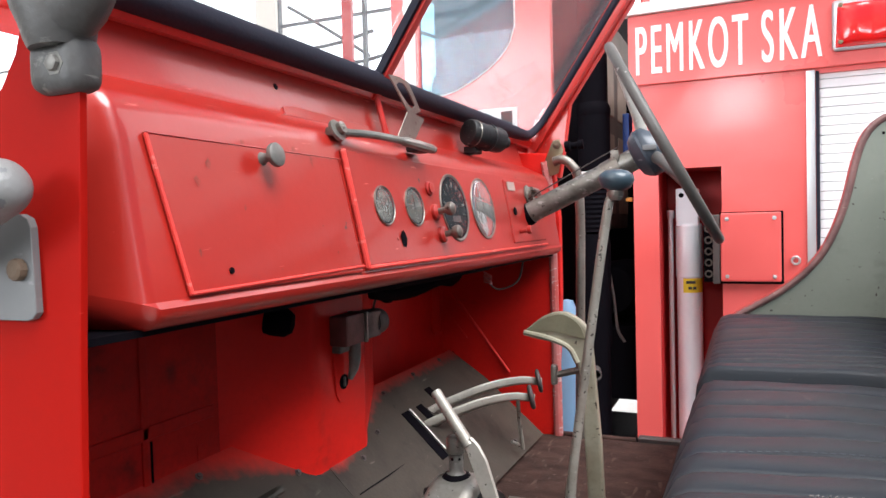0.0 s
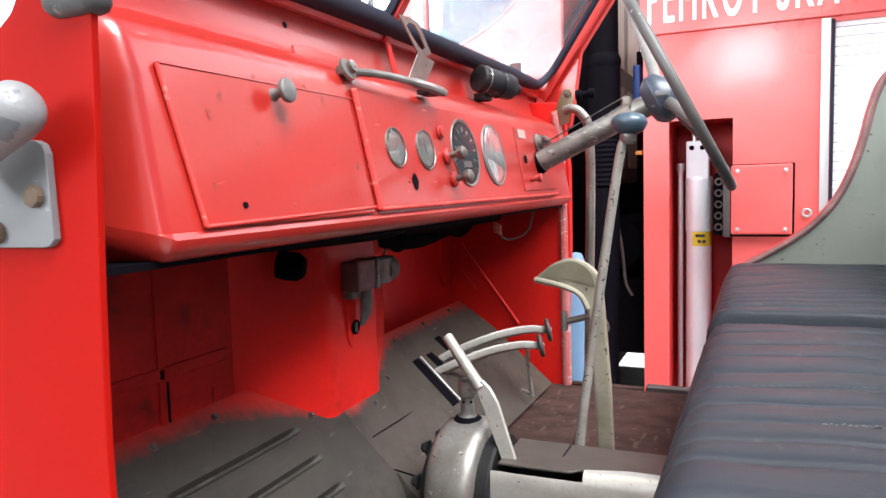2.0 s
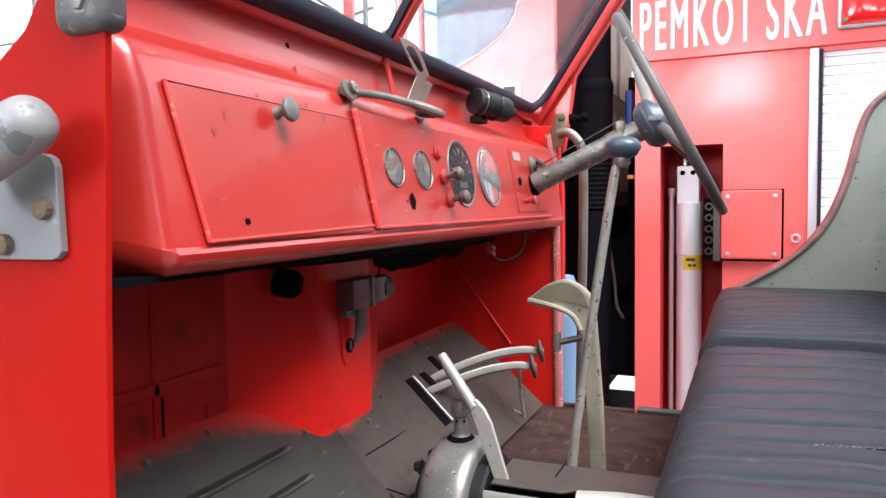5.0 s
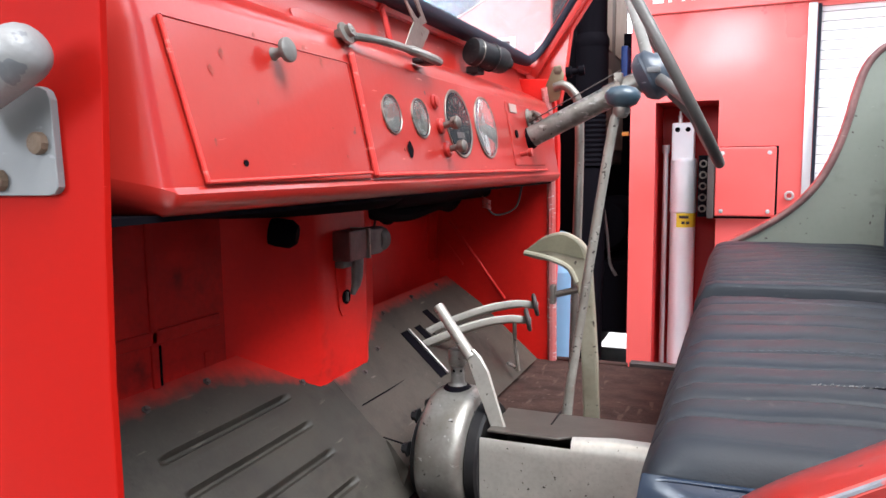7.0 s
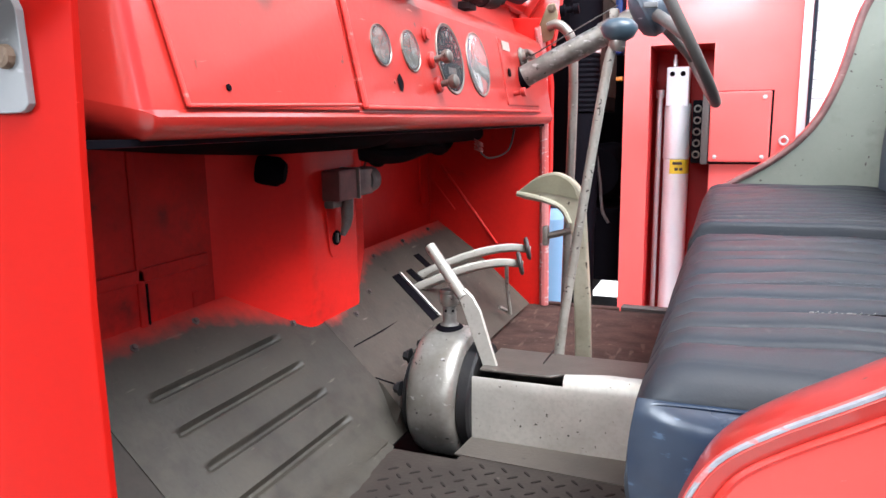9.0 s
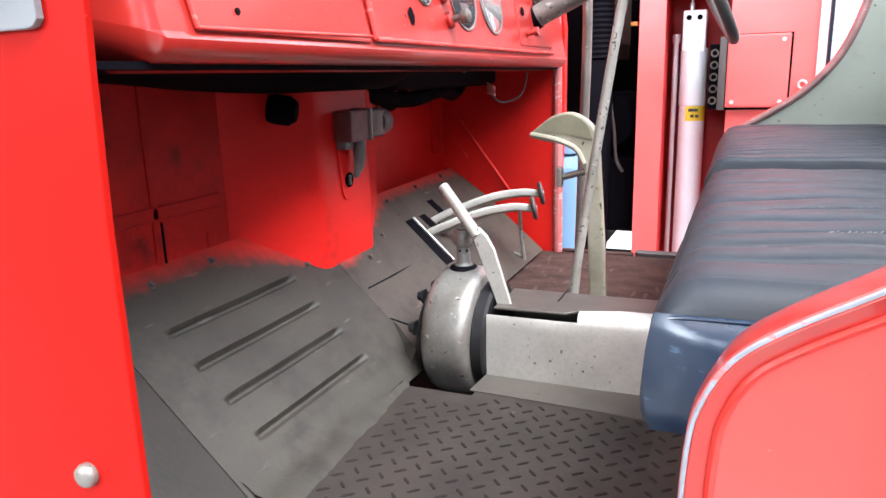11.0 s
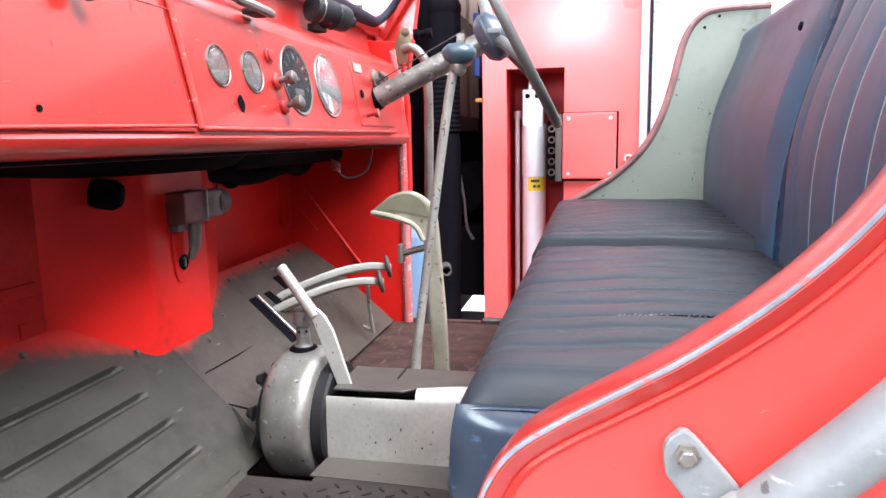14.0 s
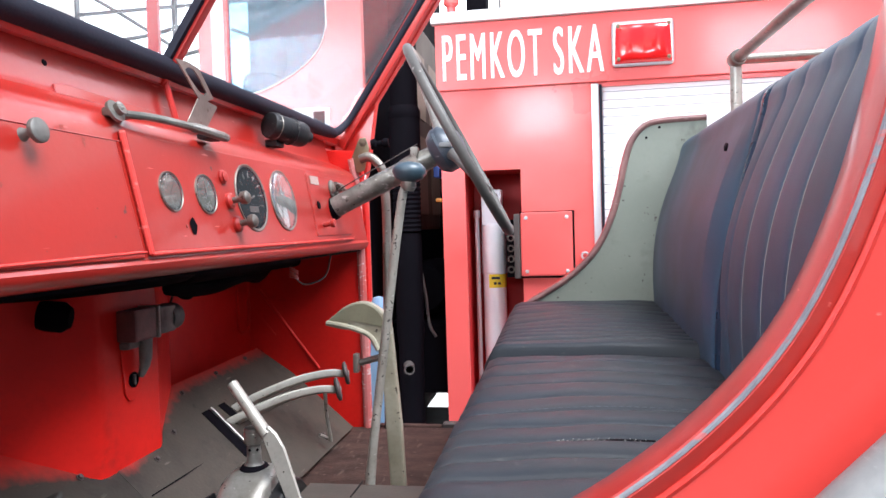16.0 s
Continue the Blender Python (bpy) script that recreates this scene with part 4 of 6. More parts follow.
seal_pts = [on_ws(0.33, 0.026, 0.012), on_ws(0.7, 0.026, 0.012), on_ws(1.2, 0.026, 0.012), on_ws(1.6, 0.026, 0.012), on_ws(1.665, 0.032, 0.012), on_ws(1.7, 0.06, 0.012), on_ws(1.712, 0.11, 0.012), on_ws(1.715, 0.3, 0.012), on_ws(1.715, 0.6, 0.012)]
part("rubber_seal", tube(arc(seal_pts, 5), [0.0165] * 14 + [0.0155, 0.0145, 0.0135] + [0.0125 - 0.0004 * q for q in range(9)] + [0.009] * 15, 18), RUBBER, ws, "thick black rubber seal")
part("side_frame", slab([on_ws(1.715, 0.0), on_ws(1.765, -0.02), on_ws(1.765, 0.62), on_ws(1.715, 0.62)], Vector((0.03, 0, -0.02)), 0.004), RED, ws)
part("mullion", slab([on_ws(0.872, 0.0, 0.01), on_ws(0.889, 0.0, 0.01), on_ws(0.889, 0.62, 0.01), on_ws(0.872, 0.62, 0.01)], Vector((0.009, 0, -0.006)), 0.002), RED, ws)
part("mullion_seal", slab([on_ws(0.864, 0.02, 0.004), on_ws(0.8725, 0.02, 0.004), on_ws(0.8725, 0.62, 0.004), on_ws(0.864, 0.62, 0.004)], Vector((0.01, 0, -0.006))), RUBBER, ws)
part("lower_rod", tube([(-0.437, 0.882, 1.8), (-0.418, 0.881, 1.728)], 0.005, 8), RED, ws)
for ya, yb in ((0.33, 0.865), (0.885, 1.71)):
    pane = part("pane", slab([on_ws(ya, 0.02), on_ws(yb, 0.02), on_ws(yb, 0.62), on_ws(ya, 0.62)], Vector((-0.004, 0, 0.003))), GLASS, ws)
    pane.visible_shadow = False
post = slab([(-0.43, 1.735, 1.74), (-0.355, 1.7, 1.7), (-0.345, 1.7, 1.76), on_ws(1.74, 0.15, 0.04), on_ws(1.75, 0.62, 0.04), on_ws(1.75, 0.62, 0.0), on_ws(1.74, 0.0, 0.0)], Vector((0, 0.03, 0)), 0.004)
part("corner_post", post, RED, ws)
forged = box(-0.347, -0.301, 0.236, 0.264, 1.682, 1.72, 0.013, 4)
add(forged, tube(arc([(-0.324, 0.247, 1.712), (-0.326, 0.246, 1.735), (-0.336, 0.245, 1.76), (-0.356, 0.245, 1.785)], 4), [0.02, 0.022, 0.023, 0.024, 0.025, 0.026, 0.026, 0.026, 0.026, 0.025, 0.024, 0.023, 0.02], 14))
add(forged, tube(arc([(-0.322, 0.246, 1.725), (-0.3, 0.245, 1.745), (-0.286, 0.245, 1.775)], 4), [0.018, 0.018, 0.019, 0.02, 0.02, 0.02, 0.019, 0.018, 0.016], 14))
hg = part("hinge", forged, HINGE, ws, "grey cast hinge bolted to the door post", sharp=60)
part("bolt", bolt((-0.318, 0.237, 1.7), (0, -1, 0), 0.0055, 0.004), CASTING, hg)
plate = thing("door_hinge", (-0.38, 0.225, 1.56), "galvanised hinge plate with rusty bolts on the red door post", "hinge")
pl = [(-0.352, 1.536), (-0.356, 1.532), (-0.362, 1.5305), (-0.44, 1.53), (-0.44, 1.606), (-0.364, 1.604), (-0.357, 1.601), (-0.354, 1.595)]
part("plate", slab([(x, 0.247, z) for x, z in pl], Vector((0, -0.006, 0)), 0.0006, 1), GALV, plate)
part("pin", lathe([(0.0, 0.0), (0.006, 0.0006), (0.0108, 0.0024), (0.0145, 0.0052), (0.0171, 0.009), (0.0186, 0.0135), (0.0192, 0.019), (0.0196, 0.035), (0.0205, 0.09), (0, 0.09)], (-0.329, 0.216, 1.627), (-0.9, -0.08, -0.4), 36), FLAKED, plate, "worn round hinge barrel")
for x, z in ((-0.366, 1.566), (-0.408, 1.541)):
    part("bolt", lathe([(0.0078, 0), (0.008, 0.002), (0.0074, 0.005), (0.005, 0.0062), (0, 0.0064)], (x, 0.241, z), (0, -1, 0), 11), RUST, plate, sharp=20)
part("bolt", lathe([(0.0095, 0), (0.01, 0.003), (0.0085, 0.0075), (0.005, 0.009), (0, 0.0092)], (-0.377, 0.247, 1.207), (0, -1, 0), 14), STEEL, plate, "round grey bolt head", sharp=50)

# ---- driver controls ----
AX = Vector((0.885, 0.04, 0.457)).normalized()
HUB = Vector((-0.063, 1.38, 1.74))
wheel = thing("steering_wheel", tuple(HUB), "worn grey steering wheel on a scuffed metal column", "steering wheel")
part("rim", torus(HUB, AX, 0.216, 0.0098, 72, 12), WHEELGREY, wheel)
UP = Vector((0, 1, 0)).cross(AX).normalized() * -1
for a in (0, 120, 240):
    u = UP * math.cos(radians(a)) + AX.cross(UP) * math.sin(radians(a))
    part("spoke", tube([HUB - AX * 0.03 + u * 0.025, HUB - AX * 0.02 + u * 0.07, HUB - AX * 0.008 + u * 0.15, HUB + u * 0.212], [0.0125, 0.011, 0.0095, 0.0085], 12), WHEELPALE if a == 0 else WHEELGREY, wheel, "pale rubbed spoke" if a == 0 else "")
part("rim_wrap", tube([HUB + (UP * math.cos(q) + AX.cross(UP) * math.sin(q)) * 0.216 for q in (radians(-15 + 3 * n) for n in range(11))], 0.0106, 12), WHEELPALE, wheel, "pale worn patch of the rim")
part("signal_tab", box(-0.098, -0.072, 1.325, 1.337, 1.722, 1.733, 0.003), GALV, wheel, "small pale tab on the hub")
part("hub", lathe([(0.024, 0), (0.042, 0.008), (0.05, 0.022), (0.05, 0.034), (0.036, 0.046), (0.03, 0.06), (0.02, 0.066), (0, 0.068)], HUB - AX * 0.06, AX), HUBGREY, wheel, "worn blue-grey domed hub", sharp=65)
part("hub_underside", lathe([(0.02, 0), (0.036, 0.004), (0.044, 0.012), (0.0505, 0.022), (0.05, 0.027)], HUB - AX * 0.066, AX), HUBGREY, wheel)
col0 = Vector((-0.352, 1.381, 1.603))
col = part("column", tube([col0 - AX * 0.3, col0 + AX * 0.03, HUB - AX * 0.05], 0.0225, 20), COLUMN, wheel, "scuffed bare metal column")
part("column_sleeve", tube([col0 - AX * 0.022, col0 + AX * 0.014], 0.0245, 20), BLACK, col)
part("column_clamp", add(lathe([(0.027, 0), (0.027, 0.035)], HUB - AX * 0.13, AX), box(-0.165, -0.148, 1.355, 1.375, 1.705, 1.73, 0.004)), STEEL, col)
part("cable", tube(arc([(-0.37, 1.4, 1.63), (-0.3, 1.365, 1.66), (-0.2, 1.36, 1.71), (-0.15, 1.36, 1.735)]), 0.0013, 6), SILVER_DK, col)

gear = thing("gear_lever", (-0.179, 1.02, 1.1), "long speckled steel gear lever with a blue-grey knob", "gear lever")
part("lever", tube(arc([(-0.182, 1.02, 1.05), (-0.176, 1.02, 1.16), (-0.145, 1.02, 1.38), (-0.111, 1.02, 1.6), (-0.099, 1.02, 1.63)]), [0.0085] * 7 + [0.0075] * 13 + [0.0065] * 5, 12), LEVER, gear)
part("knob", lathe([(0, -0.017), (0.011, -0.017), (0.022, -0.011), (0.0275, 0), (0.026, 0.007), (0.018, 0.014), (0, 0.017)], (-0.096, 1.02, 1.651), (0.05, 0, 1)), KNOB, gear, "blue-grey oval knob", sharp=75)
part("ferrule", lathe([(0.009, 0), (0.013, 0.008), (0.012, 0.016)], (-0.099, 1.02, 1.62), (0.1, 0, 1)), STEEL, gear)
hb = thing("hand_brake", (-0.161, 1.15, 1.05), "cream-silver hand brake lever with a curved hook handle", "hand brake")
sh = [(-0.174, 1.03), (-0.146, 1.03), (-0.152, 1.2), (-0.163, 1.35), (-0.167, 1.386), (-0.178, 1.408), (-0.2, 1.424), (-0.222, 1.429), (-0.25, 1.421), (-0.272, 1.405), (-0.288, 1.391), (-0.284, 1.384), (-0.262, 1.378), (-0.232, 1.374), (-0.208, 1.365), (-0.194, 1.345), (-0.186, 1.31)]
part("lever", slab([(q.x, 1.145, q.z) for q in [Vector((x, 0, z)) for x, z in sh[:3]] + arc([(x, 0, z) for x, z in sh[3:]], 3)], Vector((0, 0.018, 0)), 0.004, 2), CREAM, hb)
part("grip_edge", tube(arc([(-0.19, 1.143, 1.34), (-0.205, 1.143, 1.366), (-0.235, 1.141, 1.38), (-0.27, 1.141, 1.388), (-0.286, 1.143, 1.39)]), 0.005, 8), CREAM, hb)
part("inset", slab([(q.x, 1.1435, q.z) for q in arc([(-0.176, 0, 1.382), (-0.185, 0, 1.405), (-0.203, 0, 1.42), (-0.222, 0, 1.425), (-0.249, 0, 1.417), (-0.272, 0, 1.402), (-0.281, 0, 1.394), (-0.25, 0, 1.395), (-0.21, 0, 1.389)], 3)], Vector((0, 0.004, 0))), CREAM_DK, hb, "darker worn inset of the handle")
part("catch", tube([(-0.23, 1.156, 1.314), (-0.165, 1.156, 1.332)], 0.006, 8), STEEL, hb)
part("catch_end", box(-0.241, -0.23, 1.147, 1.165, 1.296, 1.332, 0.004), STEEL, hb)

brk = thing("screen_stay", (-0.35, 1.66, 1.77), "brass-coloured stay bracket with a long steel tube", "bracket")
part("flange", slab([(-0.378, 1.645, 1.745), (-0.366, 1.64, 1.702), (-0.345, 1.64, 1.708), (-0.332, 1.642, 1.765), (-0.342, 1.645, 1.793), (-0.358, 1.645, 1.79)], Vector((0.004, -0.006, 0)), 0.002), BRASS, brk)
part("bolt", bolt((-0.345, 1.634, 1.778), (0.2, -1, 0), 0.007), RUST, brk)
part("knob", lathe([(0.013, 0), (0.014, 0.012), (0.008, 0.016), (0.008, 0.03), (0.012, 0.032), (0.012, 0.045), (0, 0.046)], (-0.33, 1.66, 1.775), (1, 0.1, 0.1)), BLACK, brk)
part("tube", tube(arc([(-0.352, 1.636, 1.738), (-0.33, 1.632, 1.742), (-0.308, 1.632, 1.726), (-0.293, 1.634, 1.69), (-0.29, 1.636, 1.56), (-0.296, 1.638, 1.3), (-0.302, 1.64, 1.03)]), 0.0115, 12), STEEL, brk)

# ---- pedals and floor gear ----
ped = thing("pedals", (-0.5, 1.25, 1.18), "worn silver clutch and brake pedals over the toe board", "pedals")
for k, (dz, dy) in enumerate(((0, 0), (-0.022, -0.06))):
    arm = arc([(-0.545, 1.24 + dy, 1.19 + dz), (-0.5, 1.27 + dy, 1.215 + dz), (-0.43, 1.33 + dy, 1.24 + dz), (-0.38, 1.39 + dy, 1.244 + dz), (-0.345, 1.42 + dy, 1.238 + dz)])
    p = part("pedal_arm", tube(arm, 0.0042, 8, 2.0), PALE, ped)
    part("web", tube([q + Vector((0.005, 0.017, -0.004)) for q in arm], 0.0044, 8, 1.8), PALE, p)
    part("channel", tube([q + Vector((0.001, 0.009, -0.004)) for q in arm], 0.0045, 8), SILVER_DK, p)
    part("pad", lathe([(0, -0.004), (0.02, -0.004), (0.0255, -0.001), (0.0265, 0.002), (0.025, 0.005), (0.018, 0.0065), (0, 0.007)], (-0.343, 1.423 + dy, 1.238 + dz), (0.93, 0.3, 0.2), 20), SILVER_DK, p, "worn grey metal pedal pad")
part("slot", slab([on_ramp(x, y, 0.002) for x, y in ((-0.545, 1.148), (-0.458, 1.148), (-0.458, 1.178), (-0.545, 1.178))], Vector((-0.002, 0, -0.002))), BLACK, ped, "dark pedal slot in the floor")
for x, y in ((-0.548, 1.31), (-0.53, 1.23)):
    part("slot", slab([on_ramp(x + a, y + c, 0.0015) for a, c in ((-0.014, -0.02), (0.016, -0.014), (0.016, 0.014), (-0.014, 0.008))], Vector((-0.002, 0, -0.002))), BLACK, ped, "dark pedal slot in the floor")
part("slot_lip", slab([on_ramp(x, y, 0.002) for x, y in ((-0.545, 1.177), (-0.458, 1.177), (-0.458, 1.182), (-0.545, 1.182))], Vector((0.004, 0, 0.004)), 0.001, 1), SILVER, ped)
part("return_rod", tube([(-0.376, 1.375, 1.22), (-0.378, 1.385, 1.16), (-0.374, 1.4, 1.09)], 0.0046, 8), LEVER, ped)
part("rod_foot", tube([(-0.374, 1.4, 1.092), (-0.388, 1.395, 1.102), (-0.395, 1.385, 1.108)], 0.004, 8), LEVER, ped)
drum = thing("transmission_brake", (-0.328, 0.89, 1.0), "dented silver-painted drum housing with a breather cap", "drum housing")
part("drum", lathe([(0.05, -0.043), (0.08, -0.0425), (0.09, -0.04), (0.0965, -0.034), (0.0995, -0.026), (0.1005, -0.016), (0.1008, 0.0), (0.1005, 0.018), (0.0985, 0.026), (0.094, 0.032), (0.09, 0.034), (0.04, 0.035)], (-0.318, 0.895, 1.107), (1, 0, 0), 44), SILVER, drum)
part("flange", lathe([(0.0, -0.004), (0.066, -0.004), (0.074, 0.0), (0.074, 0.012), (0.05, 0.014)], (-0.372, 0.895, 1.1), (1, 0, 0), 32), OILY, drum)
part("shaft", lathe([(0.08, 0), (0.083, 0.003), (0.083, 0.017), (0.079, 0.021), (0.06, 0.022), (0, 0.022)], (-0.284, 0.895, 1.105), (1, 0, 0), 40), OILY, drum, "dark oily backing plate")
for a in (20, 65, 110, 155):
    part("bolt", bolt((-0.376, 0.895 - 0.07 * math.cos(radians(a)), 1.1 + 0.07 * math.sin(radians(a))), (-1, 0, 0), 0.008, 0.01), OILY, drum)
part("grommet", lathe([(0.022, -0.004), (0.0225, 0.002), (0.019, 0.006), (0.013, 0.008)], (-0.322, 0.895, 1.204), (0, 0, 1)), BLACK, drum, "black oily grommet")
neck = part("breather", lathe([(0.019, 0), (0.0195, 0.003), (0.0125, 0.008), (0.0108, 0.011), (0.0104, 0.038), (0.0104, 0.042)], (-0.322, 0.895, 1.205), (0, 0, 1), 24), CASTING, drum, "dark oily breather neck")
part("cap", lathe([(0.0105, 0.037), (0.0138, 0.039), (0.0145, 0.042), (0.0145, 0.054), (0.0138, 0.056), (0.0145, 0.058), (0.0135, 0.062), (0.009, 0.0635), (0, 0.0635)], (-0.322, 0.895, 1.205), (0, 0, 1), 24), SILVER, neck, "silver breather cap")
for a in (-100, -40, 20):
    part("vent_hole", lathe([(0.0022, 0), (0.0022, 0.0006), (0, 0.0006)], (-0.322 + 0.0106 * math.cos(radians(a)), 0.895 + 0.0106 * math.sin(radians(a)), 1.235), (math.cos(radians(a)), math.sin(radians(a)), 0), 8), BLACK, neck)
# Solid black plate in place of the shade under the drum.
solid("floor_pit", box(-0.43, -0.25, 0.79, 1.0, 0.93, 0.94), BLACK, "black plate put in for the shade below the drum", "pit", kind="structure")
tl = thing("transfer_lever", (-0.3, 0.95, 1.1), "silver-painted flat lever with a round bar handle", "lever")
part("handle", tube([(-0.356, 0.902, 1.331), (-0.29, 0.872, 1.262)], [0.0085, 0.0095], 12), LEVER, tl)
part("flat_arm", slab([(-0.299, 0.868, 1.268), (-0.287, 0.868, 1.277), (-0.275, 0.868, 1.266), (-0.262, 0.866, 1.245), (-0.231, 0.86, 1.155), (-0.254, 0.86, 1.155)], Vector((0, 0.006, 0)), 0.0015, 1), PALE, tl)
tun = thing("gearbox_cover", (-0.15, 0.85, 1.04), "bare silver sheet-metal gearbox cover on the floor", "cover")
def rolled_sheet(x0, x1, nx, open_to):
    """Front sheet whose top edge rolls back over the cover; left of open_to the roll is cut away."""
    bm, g = bmesh.new(), {}
    prof = [(0.826, 1.042), (0.8255, 1.075), (0.8255, 1.11), (0.826, 1.14), (0.827, 1.155), (0.8285, 1.164), (0.832, 1.171), (0.837, 1.1755), (0.844, 1.1775)]
    for i in range(nx + 1):
        x = x0 + (x1 - x0) * i / nx
        for k, (y, z) in enumerate(prof):
            fall = 0.006 * (1 - min(1.0, max(0.0, (x - open_to) / 0.06))) if k > 4 else 0.0
            dent = 0.0022 * noise.noise(Vector((x * 11, z * 14, 5)))
            for o in (0.0, 0.003):
                g[i, k, o] = bm.verts.new((x, y + dent + (o if k < 7 else 0), z - fall - (o if k > 5 else 0) + 0.004 * (x + 0.15)))
    for i in range(nx):
        for k in range(len(prof) - 1):
            if k > 4 and x0 + (x1 - x0) * (i + 0.5) / nx < open_to:
                continue
            for o in (0.0, 0.003):
                bm.faces.new((g[i, k, o], g[i + 1, k, o], g[i + 1, k + 1, o], g[i, k + 1, o]))
    bmesh.ops.delete(bm, geom=[v for v in bm.verts if not v.link_faces], context="VERTS")
    bmesh.ops.recalc_face_normals(bm, faces=bm.faces[:])
    return bm


part("front_sheet", rolled_sheet(-0.262, 0.05, 26, -0.132), PALE, tun, sharp=60)
part("top_sheet", slab([(-0.255, 0.84, 1.1665), (-0.2, 0.8365, 1.168), (-0.15, 0.836, 1.169), (-0.136, 0.843, 1.171), (-0.128, 0.843, 1.1725), (-0.07, 0.8435, 1.1775), (0.05, 0.8435, 1.1778), (0.05, 0.965, 1.16), (-0.262, 0.965, 1.158)], Vector((0, 0, -0.004)), 0.001, 1), TUNNEL, tun)
part("lap_seam", box(-0.175, -0.1735, 0.9, 0.962, 1.1635, 1.1655), OILY, tun)
# Dark box in place of the shade inside the slot.
part("slot_shadow_box", box(-0.256, -0.135, 0.832, 0.845, 1.1, 1.13), OILY, tun, "dark box put in for the shade inside the lever slot")
part("back_sheet", box(-0.262, 0.05, 0.962, 0.966, 1.04, 1.158), TUNNEL, tun)
part("foot_flange", slab([(-0.27, 0.775, 1.0615), (0.05, 0.765, 1.0615), (0.05, 0.83, 1.066), (-0.262, 0.83, 1.066)], Vector((0, 0, -0.002))), TUNNEL, tun)
for x, z in ((-0.12, 1.09), (-0.1, 1.075), (-0.105, 1.076), (-0.245, 1.085)):
    part("screw", bolt((x, 0.8265, z), (0, -1, 0), 0.0016, 0.001), OILY, tun)
sol = thing("dip_switch", (-0.5, 0.96, 1.4), "grey metal switch box with a lever on the engine bulge", "switch box")
part("casing", box(-0.53, -0.497, 0.876, 0.935, 1.398, 1.447, 0.004), SWITCHRED, sol, "dirty red-brown switch casing")
part("end_cap", lathe([(0.022, 0), (0.024, 0.006), (0.022, 0.03), (0.016, 0.036), (0, 0.037)], (-0.512, 0.978, 1.4235), (0, 1, 0.0)), CASTING, sol)
part("cap_block", box(-0.529, -0.494, 0.94, 0.988, 1.401, 1.446, 0.006, 3), CASTING, sol)
part("rim_seam", box(-0.531, -0.4935, 0.9352, 0.9402, 1.3975, 1.4485, 0.001), LEVER, sol)
part("stem", tube([(-0.51, 0.922, 1.4), (-0.511, 0.922, 1.37), (-0.513, 0.921, 1.355), (-0.519, 0.919, 1.338)], [0.0105, 0.0098, 0.008, 0.0045], 12), CASTING, sol)
part("bracket", box(-0.529, -0.512, 0.88, 0.91, 1.386, 1.3975, 0.003), CASTING, sol)
part("hasp", slab([(-0.529, 0.882, 1.396), (-0.529, 0.912, 1.396), (-0.529, 0.928, 1.35), (-0.529, 0.925, 1.312), (-0.529, 0.912, 1.302), (-0.529, 0.898, 1.304), (-0.529, 0.89, 1.316)], Vector((0.002, 0, 0)), 0.0008, 1), RED_DULL, sol)
lock = part("key_slot", lathe([(0.0115, 0), (0.0125, 0.002), (0.0095, 0.0028), (0.009, 0.001), (0, 0.001)], (-0.527, 0.91, 1.335), (1, 0, 0), 18), BLACK, sol)
part("key_stub", box(-0.5265, -0.522, 0.908, 0.912, 1.327, 1.343, 0.0012), CASTING, lock)
for pts in ([(-0.53, 1.0, 1.42), (-0.57, 1.08, 1.41), (-0.6, 1.15, 1.43), (-0.6, 1.18, 1.48), (-0.58, 1.2, 1.52)],
            [(-0.45, 1.42, 1.47), (-0.46, 1.44, 1.455), (-0.45, 1.48, 1.435), (-0.42, 1.53, 1.45), (-0.41, 1.55, 1.5)]):
    solid("loose_wire", tube(arc(pts), 0.0025, 6), SILVER_DK, "loose thin wire hanging under the dashboard", "wire", group="wires under the dashboard")
coil = bmesh.new()
for k in range(6):
    add(coil, torus((-0.455, 1.42, 1.455 + 0.004 * k), (0.3 + 0.1 * (k % 3), 0.2, 1), 0.009 + 0.001 * (k % 2), 0.0016, 18, 6))
solid("wire_coil", coil, PINKISH, "coil of red and white wire hanging under the dashboard", "wire coil")
# Black sheet added to darken the space under the dash.
part("underside", box(-0.6, -0.356, 0.262, 1.62, 1.505, 1.511), BLACK, dash, "added black sheet that deepens the shade under the dashboard")
# Black shapes put in where the space fades into shade.
duct = thing("shade_units", (-0.55, 0.9, 1.45), "black units and tubes filling in the shade under the dashboard", "duct")
part("duct_pipe", tube(arc([(-0.56, 0.29, 1.565), (-0.555, 0.45, 1.56), (-0.56, 0.6, 1.548), (-0.545, 0.74, 1.54), (-0.51, 0.84, 1.54), (-0.5, 0.98, 1.54), (-0.55, 1.06, 1.54)]), 0.062, 16), BLACK, duct)
part("duct_box", box(-0.67, -0.5, 1.05, 1.6, 1.472, 1.6, 0.02, 4), BLACK, duct)
part("hose", tube(arc([(-0.6, 1.04, 1.5), (-0.58, 1.12, 1.462), (-0.57, 1.25, 1.452), (-0.56, 1.38, 1.466), (-0.58, 1.5, 1.455), (-0.6, 1.6, 1.47)]), 0.016, 10), BLACK, duct, "black tube added for the soft shade under the dashboard")
part("hose", tube(arc([(-0.6, 1.1, 1.5), (-0.6, 1.17, 1.455), (-0.6, 1.22, 1.44), (-0.61, 1.3, 1.47)]), 0.01, 10), BLACK, duct, "black tube added for the soft shade under the dashboard")
unit = add(bmesh.new(), lathe([(0.019, 0), (0.021, 0.01), (0.021, 0.03), (0.014, 0.04), (0, 0.04)], (-0.552, 0.745, 1.458), (0.6, 0.25, -0.1)))
